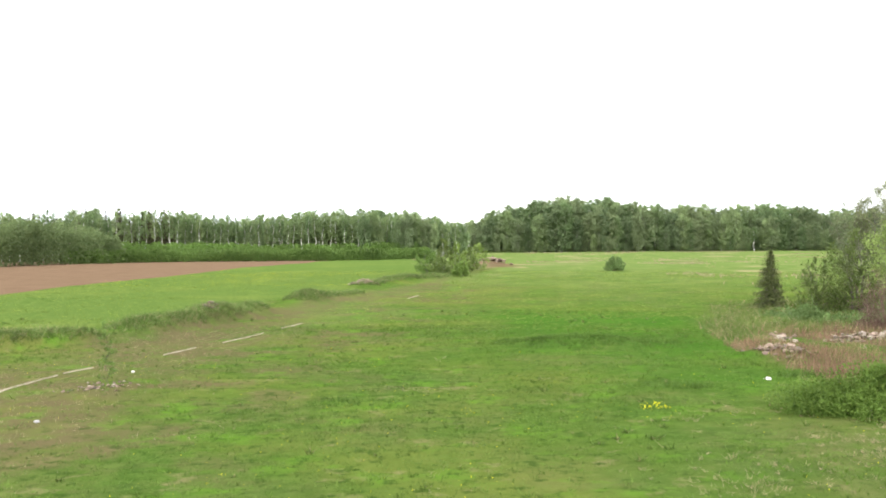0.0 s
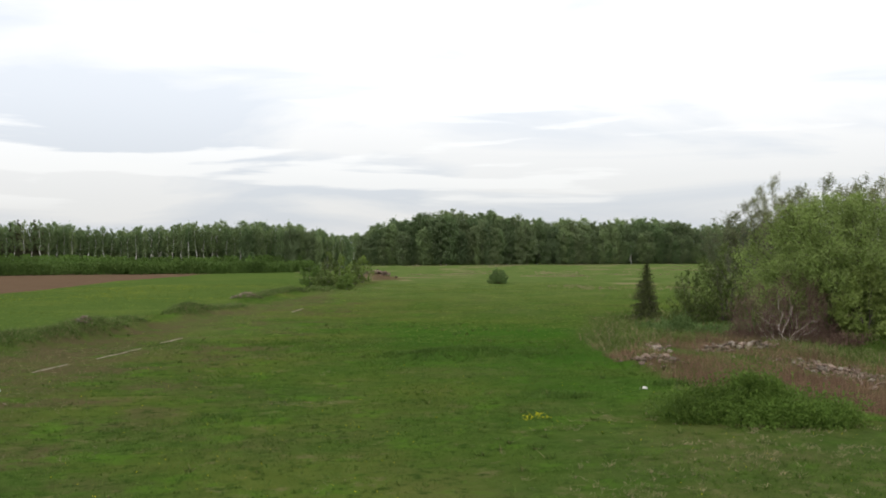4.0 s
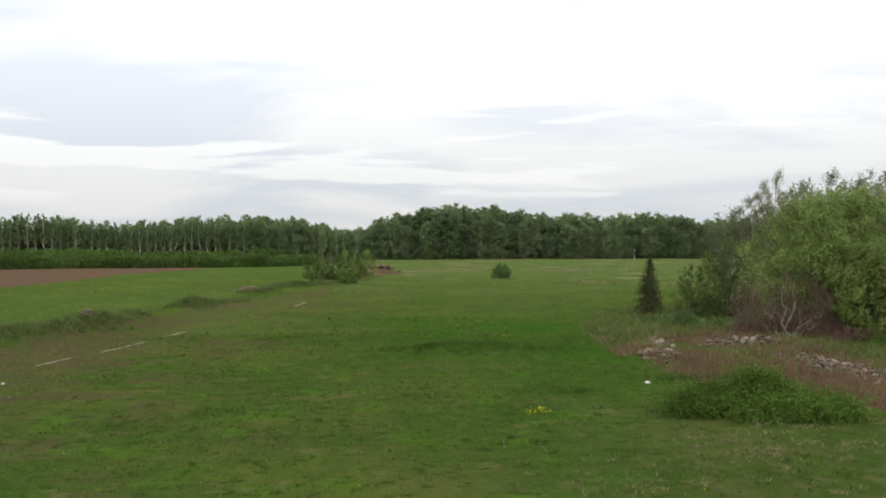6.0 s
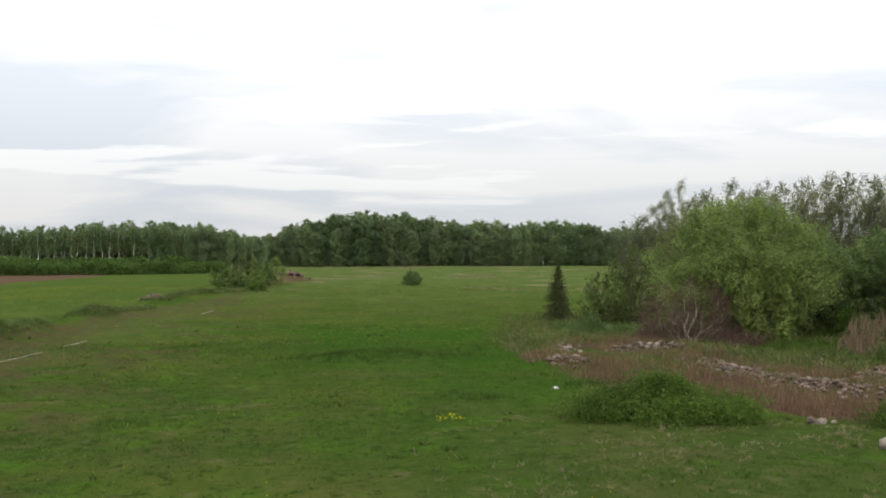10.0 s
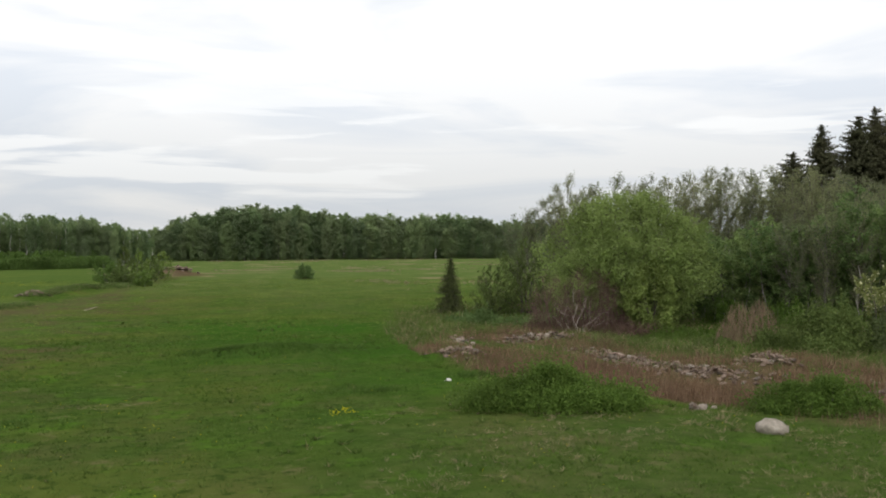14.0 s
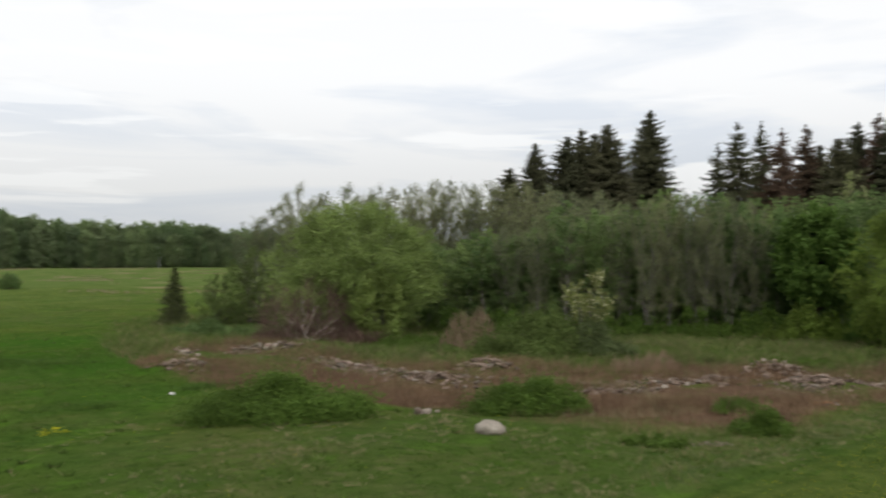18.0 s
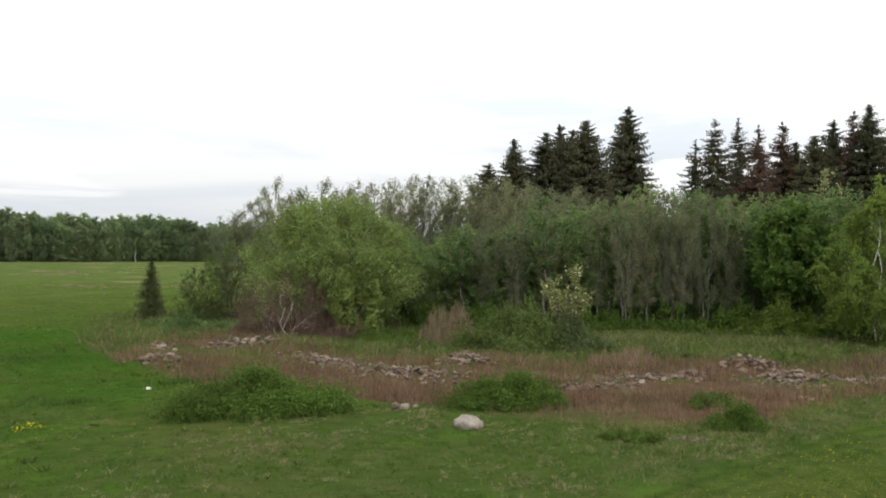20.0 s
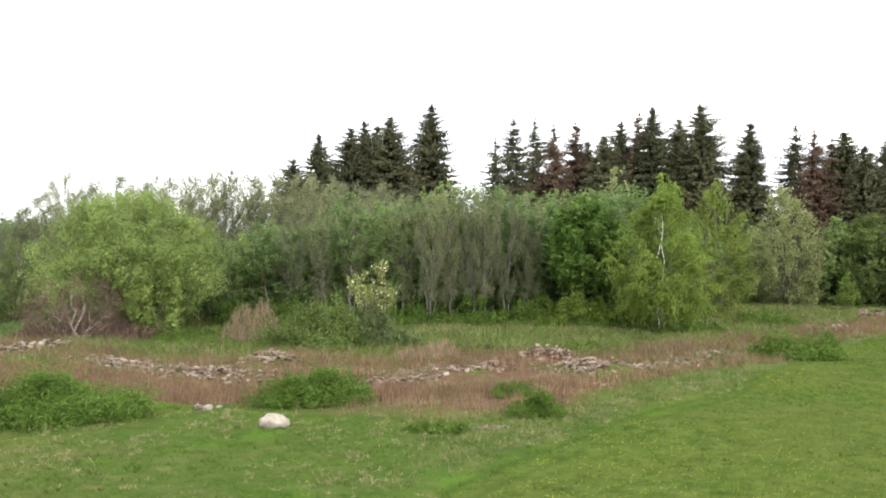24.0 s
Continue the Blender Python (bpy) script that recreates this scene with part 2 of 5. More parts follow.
def ground_material():
    m, n, vec = material("meadow_ground")

    def mask(name):
        a = n.add("ShaderNodeAttribute")
        a.attribute_name = name
        return a.outputs["Fac"]

    big = noise_of(n, vec, 0.035, 4.0)
    mid = noise_of(n, vec, 0.22, 5.0)
    fine = noise_of(n, vec, 1.3, 7.0, 0.75, 0.32, 0.68)
    tiny = noise_of(n, vec, 9.0, 4.0, 0.7, 0.3, 0.7)
    thin = noise_of(n, vec, 0.13, 7.0, 0.65, 0.5, 0.64)
    g = mix_colours(n, fine, (0.026, 0.060, 0.008), (0.078, 0.128, 0.025))
    g = mix_colours(n, math_of(n, "MULTIPLY", mid, 0.5), g, (0.080, 0.116, 0.018))
    g = mix_colours(n, math_of(n, "MULTIPLY", big, 0.35), g, (0.042, 0.092, 0.010))
    g = mix_colours(n, math_of(n, "MULTIPLY", thin, 0.55), g, (0.112, 0.106, 0.040))
    gold = math_of(n, "MULTIPLY", noise_of(n, vec, 0.075, 6.0, 0.6, 0.46, 0.62), 0.72)
    g = mix_colours(n, gold, g, (0.112, 0.130, 0.026))
    straw = math_of(n, "MULTIPLY", noise_of(n, vec, 0.6, 7.0, 0.72, 0.57, 0.68), 0.6)
    g = mix_colours(n, straw, g, (0.185, 0.152, 0.078))
    clay = noise_of(n, vec, 0.24, 7.0, 0.62, 0.47, 0.60)
    g = mix_colours(n, math_of(n, "MULTIPLY", clay, math_of(n, "MULTIPLY", mask("bare"), 0.85)), g, (0.102, 0.082, 0.040))
    bright = math_of(n, "MULTIPLY", noise_of(n, vec, 0.42, 6.0, 0.65, 0.54, 0.66), 0.8)
    g = mix_colours(n, bright, g, (0.075, 0.155, 0.014))
    dark = math_of(n, "MULTIPLY", noise_of(n, vec, 1.5, 6.0, 0.72, 0.54, 0.64), 0.75)
    g = mix_colours(n, dark, g, (0.022, 0.050, 0.008))
    mown = mix_colours(n, fine, (0.028, 0.056, 0.008), (0.102, 0.134, 0.030))
    mown = mix_colours(n, math_of(n, "MULTIPLY", mid, 0.55), mown, (0.092, 0.108, 0.026))
    mown = mix_colours(n, math_of(n, "MULTIPLY", dark, 0.5), mown, (0.035, 0.075, 0.010))
    g = mix_colours(n, math_of(n, "MULTIPLY", mask("mown"), 0.85), g, mown)
    sown = mix_colours(n, fine, (0.05, 0.094, 0.016), (0.102, 0.148, 0.034))
    sown = mix_colours(n, math_of(n, "MULTIPLY", noise_of(n, vec, 0.06, 5.0, 0.6, 0.5, 0.66), 0.5), sown, (0.135, 0.165, 0.034))
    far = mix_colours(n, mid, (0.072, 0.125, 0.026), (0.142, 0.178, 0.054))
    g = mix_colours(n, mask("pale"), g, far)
    g = mix_colours(n, mask("sown"), g, sown)
    lush = mix_colours(n, fine, (0.022, 0.081, 0.006), (0.037, 0.115, 0.009))
    g = mix_colours(n, math_of(n, "MULTIPLY", mask("lush"), 0.6), g, lush)
    g = mix_colours(n, math_of(n, "MULTIPLY", mask("rut"), 0.7), g, (0.036, 0.070, 0.012))
    worn = mix_colours(n, noise_of(n, vec, 0.8, 7.0, 0.75, 0.4, 0.62), (0.034, 0.064, 0.013), (0.115, 0.105, 0.05))
    g = mix_colours(n, math_of(n, "MULTIPLY", mask("worn"), 0.3), g, worn)
    verge = mix_colours(n, noise_of(n, vec, 0.9, 7.0, 0.7, 0.42, 0.62), (0.045, 0.078, 0.019), (0.125, 0.118, 0.058))
    g = mix_colours(n, math_of(n, "MULTIPLY", mask("verge"), 0.75), g, verge)
    rough = mix_colours(n, fine, (0.046, 0.065, 0.019), (0.093, 0.102, 0.037))
    g = mix_colours(n, mask("rough"), g, rough)
    dry = mix_colours(n, fine, (0.080, 0.046, 0.028), (0.165, 0.108, 0.070))
    dry = mix_colours(n, math_of(n, "MULTIPLY", thin, 0.5), dry, (0.074, 0.087, 0.028))
    g = mix_colours(n, mask("dry"), g, dry)
    g = mix_colours(n, mask("straw"), g, (0.24, 0.20, 0.11))
    # bare, trodden earth shows between the grass on the track
    t = math_of(n, "MULTIPLY", mask("track"), math_of(n, "ADD", math_of(n, "MULTIPLY", mid, 0.5), math_of(n, "MULTIPLY", noise_of(n, vec, 0.7, 7.0, 0.7, 0.42, 0.6), 0.65)))
    earth = mix_colours(n, tiny, (0.068, 0.054, 0.026), (0.124, 0.10, 0.052))
    g = mix_colours(n, math_of(n, "MULTIPLY", t, 0.9), g, earth)
    soil = mix_colours(n, tiny, (0.102, 0.064, 0.039), (0.172, 0.114, 0.070))
    soil = mix_colours(n, math_of(n, "MULTIPLY", fine, 0.5), soil, (0.092, 0.060, 0.038))
    soil = mix_colours(n, math_of(n, "MULTIPLY", mid, 0.5), soil, (0.165, 0.112, 0.070))
    g = mix_colours(n, mask("soil"), g, soil)
    grey = n.add("ShaderNodeHueSaturation")
    grey.inputs["Saturation"].default_value = 0.97
    n.link(g, grey.inputs["Color"])
    surface(n, grey.outputs[0], 0.95, math_of(n, "ADD", math_of(n, "MULTIPLY", fine, 0.6), math_of(n, "MULTIPLY", tiny, 0.4)), 0.6, 0.15, gloss=0.0)
    return m


def stone_material(name, dark, light, lichen, vary=True):
    m, n, vec = material(name)
    info = n.add("ShaderNodeObjectInfo")
    f = noise_of(n, vec, 5.0, 6.0, 0.65)
    c = mix_colours(n, f, dark, light)
    c = mix_colours(n, math_of(n, "MULTIPLY", noise_of(n, vec, 1.6, 5.0, 0.6, 0.5, 0.7), 0.6), c, lichen)
    hue = n.add("ShaderNodeHueSaturation")
    v = n.add("ShaderNodeMapRange")
    v.inputs["To Min"].default_value, v.inputs["To Max"].default_value = (0.55, 1.35) if vary else (1.0, 1.0)
    n.link(info.outputs["Random"], v.inputs["Value"])
    n.link(v.outputs[0], hue.inputs["Value"])
    n.link(c, hue.inputs["Color"])
    surface(n, hue.outputs[0], 0.9, f, 0.6, 0.03)
    return m


M_GROUND = ground_material()
M_STONE = stone_material("rubble_stone", (0.12, 0.087, 0.067), (0.315, 0.24, 0.19), (0.185, 0.135, 0.098))
M_BOULDER = stone_material("pale_granite", (0.25, 0.218, 0.178), (0.42, 0.372, 0.31), (0.22, 0.195, 0.155))
M_PALESTONE = stone_material("pale_rubble_stone", (0.17, 0.143, 0.116), (0.33, 0.28, 0.23), (0.18, 0.15, 0.12))
M_WHITE = stone_material("white_stone", (0.50, 0.48, 0.46), (0.70, 0.68, 0.66), (0.45, 0.43, 0.40))
M_BRICK = stone_material("orange_brick", (0.24, 0.12, 0.06), (0.38, 0.21, 0.11), (0.20, 0.12, 0.07))
M_SAND = stone_material("dry_sand", (0.21, 0.178, 0.122), (0.37, 0.325, 0.24), (0.13, 0.115, 0.066), vary=False)


# ---- mesh building ----
def P(az, d):
    """A place on the plan: degrees clockwise from the first view's heading, metres from the foot of the camera."""
    return d * math.sin(radians(az)), d * math.cos(radians(az))


def lattice(x, y, scale, seed):
    """Smooth value noise, -1 to 1, for arrays."""
    x, y = np.asarray(x, float) / scale, np.asarray(y, float) / scale
    i, j = np.floor(x), np.floor(y)
    u, v = x - i, y - j
    u, v = u * u * (3 - 2 * u), v * v * (3 - 2 * v)

    def h(a, b):
        s = np.sin(a * 127.1 + b * 311.7 + seed * 74.7) * 43758.5453
        return 2 * (s - np.floor(s)) - 1
    return (h(i, j) * (1 - u) + h(i + 1, j) * u) * (1 - v) + (h(i, j + 1) * (1 - u) + h(i + 1, j + 1) * u) * v


def near_line(x, y, pts):
    """Distance to a line of points, and the share of the way along it."""
    best, along = np.full(np.shape(x), 1e9), np.zeros(np.shape(x))
    for k in range(len(pts) - 1):
        (ax, ay), (bx, by) = pts[k], pts[k + 1]
        dx, dy = bx - ax, by - ay
        s = np.clip(((x - ax) * dx + (y - ay) * dy) / (dx * dx + dy * dy), 0, 1)
        d = np.hypot(x - ax - s * dx, y - ay - s * dy)
        closer = d < best
        best, along = np.where(closer, d, best), np.where(closer, (k + s) / (len(pts) - 1), along)
    return best, along


def ease(v, a, b):
    s = np.clip((v - a) / (b - a), 0, 1)
    return s * s * (3 - 2 * s)


BERM = [P(-32, 51), P(-25.2, 54.8), P(-21.3, 56.2), P(-20.3, 57.6), P(-18.9, 59.5), P(-15.3, 64.5), P(-12.1, 72.8), P(-8.9, 84), P(-8.1, 87.5), P(-5.7, 94.5), P(-5.2, 98), P(-4.2, 115), P(-3.1, 128), P(-0.5, 132), P(0.3, 150)]
BERM_TOP = (0.6, 0.75, 0.7, 0.1, 0.4, 0.72, 0.6, 0.35, 0.65, 0.65, 0.1, 0.2, 0.6, 0.6, 0.2)
TRACK = [(-19, -30), (-18.5, 10), P(-26, 36), P(-15.6, 53), P(-11.7, 63), P(-7, 86), P(-2, 110), P(0.6, 150), P(3.5, 200), P(8, 216)]
DRY_AZ = (15, 17.5, 19, 22, 27, 33, 38, 43, 48, 52, 55, 58, 62, 66, 70, 74, 80)
DRY_NEAR = (60, 49, 45, 41, 36, 32.5, 32, 31.5, 30.3, 30, 31, 34.5, 40.5, 47.5, 58, 71, 90)
DRY_FAR = (60, 53, 58, 60.5, 56, 51, 48.5, 47.5, 47, 48.5, 48, 49.5, 53, 59, 71, 88, 95)


def zones(x, y):
    """How much of each kind of ground there is at a place, 0 to 1."""
    d, az = np.hypot(x, y), np.degrees(np.arctan2(x, y))
    wob = lattice(x, y, 9, 1) + 0.5 * lattice(x, y, 3, 2)
    z = {}
    fx, fy = P(-24.8, 112)
    gx, gy = P(-7.4, 272)
    side = ((x - fx) * (gy - fy) - (y - fy) * (gx - fx)) / math.hypot(gx - fx, gy - fy)
    z["soil"] = ease(-side + wob * 0.5, -0.6, 0.6) * (y > 40) * (x < -20)
    tl, ts = near_line(x, y, TRACK)
    width = np.interp(ts, (0, 0.2, 0.4, 0.6, 0.8, 1), (6.5, 6.5, 5.2, 4.0, 3.0, 2.0))
    z["track"] = (1 - ease(tl + wob * 1.4, width * 0.35, width * 1.25)) * np.maximum(ease(near_sign(x, y), 1.5, 4.5), ease(d, 140, 160))
    z["bare"] = np.maximum(0.18 - 0.16 * ease(az, 8, 20), 1 - ease(tl + wob * 3, 5, 17)) * ease(near_sign(x, y), 2, 5)
    near, far = np.interp(az, DRY_AZ, DRY_NEAR), np.interp(az, DRY_AZ, DRY_FAR)
    z["dry"] = ease(d - near + wob * 3.6, -1.4, 3.0) * (1 - ease(d - far + wob * 2, -2, 2.5)) * ease(az + wob * 1.2, 15.8, 17.6) * (az < 84) * (1 - 0.9 * (1 - ease(np.abs(d - np.interp(az, (15, 19, 24, 28), (53.5, 54, 51.5, 47))) + wob * 0.8, 1.5, 3.1)) * ease(-az, -27, -24.5)) * ease(lattice(x, y, 4.6, 43) + 0.5 * lattice(x, y, 1.7, 44) + 0.25 * ease(az, 20, 26) + 0.3 * ease(az, 40, 48), -0.75, -0.25)
    z["rough"] = ease(d - far + wob * 2, -3, 2) * ease(az + wob * 1.5 - 0.12 * np.abs(d - 66), 13.5, 17) * (1 - ease(d + wob * 4 - 60 * ease(az, 22, 30), 78, 92)) * (az < 100) * (1 - z["dry"])
    mow = np.interp(az, (40, 46.9, 55.1, 64.9, 72.6, 80), (17, 21, 27, 38, 62, 120))
    z["mown"] = ease(mow - d + wob * 0.7, -0.6, 1.8) * (az > 35)
    z["sown"] = ease(-near_sign(x, y) + wob * 0.5, 0.5, 3) * (y > 40) * (az < 0) * (1 - z["soil"])
    z["rut"] = (np.exp(-((mow - d - 0.2 + wob * 0.2) / 0.3) ** 2) + 0.8 * np.exp(-((mow - d - 1.9 + wob * 0.2) / 0.3) ** 2)) * (az > 46) * (az < 76)
    # blend to the paler far green, growing with distance from the camera
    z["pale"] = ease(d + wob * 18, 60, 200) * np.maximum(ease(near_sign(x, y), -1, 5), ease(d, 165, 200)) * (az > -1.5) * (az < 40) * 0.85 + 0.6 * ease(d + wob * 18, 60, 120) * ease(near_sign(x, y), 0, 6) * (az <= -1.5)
    st, _ = near_line(x, y, [P(4.2, 208), P(6.5, 214), P(8.4, 216)])
    z["straw"] = (1 - ease(st + wob, 1.0, 5.0)) * 0.8 + 0.75 * ease(lattice(x, y, 11, 41) + 0.6 * lattice(x, y, 4, 42), 0.6, 1.1) * ease(d, 90, 200) * (az > -2) * (az < 24)
    z["worn"] = ease(d - np.interp(az, (0, 20, 45, 60), (16, 18, 19, 24)), 0, 4) * (1 - ease(d - np.interp(az, (0, 10, 30, 60), (24, 30, 36, 40)), -4, 4)) * ease(az, 8, 24) * (1 - 0.6 * ease(az, 42, 50)) * (1 - z["mown"]) * (az < 70)
    z["verge"] = ease(d - mow + wob * 0.5, 0.2, 2.0) * (1 - ease(d - near + wob, -1, 3)) * ease(az, 44, 50) * (az < 78)
    hx, hy = P(2.8, 192)
    z["dry"] = np.maximum(z["dry"], 1 - ease(np.hypot((x - hx) * 0.7, (y - hy) * 0.8) + wob, 2.0, 5.0))
    lx, ly = P(12.5, 58)
    z["lush"] = ease(26 - np.hypot((x - lx) * 1.5, (y - ly) * 1.0) + wob * 6, 0, 18)
    return z


def near_sign(x, y):
    """Metres to the right of the grassy bank; negative beyond it."""
    bx, by = BERM[1]
    cx, cy = BERM[-1]
    return ((x - bx) * (cy - by) - (y - by) * (cx - bx)) / math.hypot(cx - bx, cy - by)


HEAPS = [  # rubble mounds: azimuth, distance, half length, half width, height
    (19.6, 46.2, 1.8, 1.2, 0.45), (22.8, 57, 2.0, 1.2, 0.3), (37.5, 46.2, 1.8, 1.2, 0.35), (54.3, 44.4, 1.6, 1.0, 0.5),
    (57.4, 42.2, 2.2, 0.9, 0.3), (-4.9, 112, 2.0, 1.3, 0.6), (2.8, 193, 4.5, 2.5, 1.5), (8.6, 50.0, 3.6, 1.7, 0.45), (-23.5, 93.5, 1.5, 1.0, 0.7)]


def height(x, y):
    x, y = np.asarray(x, float), np.asarray(y, float)
    d = np.hypot(x, y)
    h = 0.10 * lattice(x, y, 13, 3) + 0.05 * lattice(x, y, 4.5, 4) + 0.5 * lattice(x, y, 90, 5) * ease(d, 60, 300)
    h = h + 0.02 * lattice(x, y, 1.1, 6) * (d < 90)
    b, s = near_line(x, y, BERM)
    top = np.interp(s, np.linspace(0, 1, len(BERM)), BERM_TOP) * (1 + 0.75 * lattice(x, y, 5, 7)) + 0.25 * lattice(x, y, 2.1, 8)
    h = h + np.maximum(top, 0) * np.exp(-(b / 1.65) ** 4)
    for az, dd, a, w, t in HEAPS:
        px, py = P(az, dd)
        ca, sa = math.cos(radians(az)), math.sin(radians(az))
        u, v = (x - px) * ca - (y - py) * sa, (x - px) * sa + (y - py) * ca
        h = h + t * np.exp(-(u / a) ** 2 - (v / w) ** 2) * (1 + 0.25 * lattice(x, y, 0.8, 9))
    zd = np.interp(np.degrees(np.arctan2(x, y)), DRY_AZ, DRY_NEAR)
    az = np.degrees(np.arctan2(x, y))
    h = h + 0.25 * lattice(x, y, 5, 10) * ease(d, zd, zd + 5) * (az > 17) * (az < 84) * (d < 100)
    return h


def mesh_from(name, verts, quads=None, tris=None, mat=None, smooth=False):
    verts = np.asarray(verts, np.float32).reshape(-1, 3)
    me = bpy.data.meshes.new(name)
    parts = [(np.asarray(q, np.int32).reshape(-1, k), k) for q, k in ((quads, 4), (tris, 3)) if q is not None and len(q)]
    loops = np.concatenate([q.ravel() for q, _ in parts])
    sizes = np.concatenate([np.full(len(q), k, np.int32) for q, k in parts])
    starts = np.concatenate([[0], np.cumsum(sizes)[:-1]]).astype(np.int32)
    me.vertices.add(len(verts))
    me.vertices.foreach_set("co", verts.ravel())
    me.loops.add(len(loops))
    me.loops.foreach_set("vertex_index", loops)
    me.polygons.add(len(sizes))
    me.polygons.foreach_set("loop_start", starts)
    if smooth:
        me.polygons.foreach_set("use_smooth", np.ones(len(sizes), bool))
    if mat:
        me.materials.append(mat)
    me.update(calc_edges=True)
    me.validate()
    return me


def part(name, mesh, parent, label=""):
    ob = new(name, mesh)
    ob.parent = parent
    return tagged(ob, label)


def thing(name, label, category, group="", kind=""):
    return tagged(new(name), label, category, group, kind)


class Tubes:
    """Gathers tapered tubes into one mesh."""

    def __init__(self):
        self.v, self.f, self.n = [], [], 0

    def add(self, pts, radii, sides=6):
        pts, radii = np.asarray(pts, float), np.asarray(radii, float)
        k = len(pts)
        way = np.gradient(pts, axis=0)
        way /= np.linalg.norm(way, axis=1)[:, None] + 1e-9
        ref = np.where(np.abs(way[:, 2:3]) > 0.9, [[1.0, 0, 0]], [[0, 0, 1.0]])
        a = np.cross(way, ref)
        a /= np.linalg.norm(a, axis=1)[:, None] + 1e-9
        b = np.cross(way, a)
        t = np.linspace(0, 2 * np.pi, sides, endpoint=False)
        ring = pts[:, None] + radii[:, None, None] * (np.cos(t)[None, :, None] * a[:, None] + np.sin(t)[None, :, None] * b[:, None])
        idx = np.arange(k * sides).reshape(k, sides) + self.n
        nxt = np.roll(idx, -1, axis=1)
        self.f.append(np.stack([idx[:-1], nxt[:-1], nxt[1:], idx[1:]], -1).reshape(-1, 4))
        self.v.append(ring.reshape(-1, 3))
        self.n += k * sides

    def mesh(self, name, mat):
        return mesh_from(name, np.concatenate(self.v), np.concatenate(self.f), mat=mat, smooth=True)


def cards(rng, pos, size, droop=0.0, slim=0.55, up=0.3, along=None):
    """Small leaf shapes at the places given: vertices and quads."""
    n = len(pos)
    axis = rng.normal(size=(n, 3)) if along is None else along + rng.normal(size=(n, 3)) * 0.45
    axis[:, 2] -= droop * 2.5
    axis /= np.linalg.norm(axis, axis=1)[:, None]
    other = rng.normal(size=(n, 3))
    other[:, 2] *= 1 - up
    other -= axis * np.sum(axis * other, 1)[:, None]
    other /= np.linalg.norm(other, axis=1)[:, None] + 1e-9
    s = (size * rng.uniform(0.6, 1.35, n))[:, None]
    a, b = axis * s * 0.5, other * s * 0.5 * slim
    v = np.stack([pos - a, pos + b - a * 0.1, pos + a, pos - b - a * 0.1], 1).reshape(-1, 3)
    return v, np.arange(4 * n).reshape(n, 4)


def puffs(rng, centres, radii, count, squash=0.8, hollow=1.7):
    """Leaf places gathered round clump centres."""
    m = len(centres)
    d = rng.normal(size=(m, count, 3))
    d /= np.linalg.norm(d, axis=2)[:, :, None]
    r = radii[:, None] * rng.uniform(0, 1, (m, count)) ** (1 / hollow)
    p = centres[:, None] + d * r[:, :, None] * np.array([1, 1, squash])
    return p.reshape(-1, 3)


def bend(rng, a, b, k=5, wob=0.08):
    a, b = np.asarray(a, float), np.asarray(b, float)
    t = np.linspace(0, 1, k)[:, None]
    p = a + (b - a) * t
    p[1:-1] += rng.normal(size=(k - 2, 3)) * np.linalg.norm(b - a) * wob
    return p


def prisms(a, b, ra, rb):
    """Three-sided twigs from the places a to the places b: vertices and quads."""
    n = len(a)
    way = b - a
    way /= np.linalg.norm(way, axis=1)[:, None] + 1e-9
    ref = np.where(np.abs(way[:, 2:3]) > 0.9, [[1.0, 0, 0]], [[0, 0, 1.0]])
    u = np.cross(way, ref)
    u /= np.linalg.norm(u, axis=1)[:, None] + 1e-9
    w = np.cross(way, u)
    rings = []
    for p, r in ((a, ra), (b, rb)):
        for k in range(3):
            t = 2 * np.pi * k / 3
            rings.append(p + r * (math.cos(t) * u + math.sin(t) * w))
    v = np.stack(rings, 1).reshape(-1, 3)
    i = np.arange(n)[:, None] * 6
    q = np.stack([np.concatenate([i + k, i + (k + 1) % 3, i + 3 + (k + 1) % 3, i + 3 + k], 1) for k in range(3)], 1)
    return v, q.reshape(-1, 4)


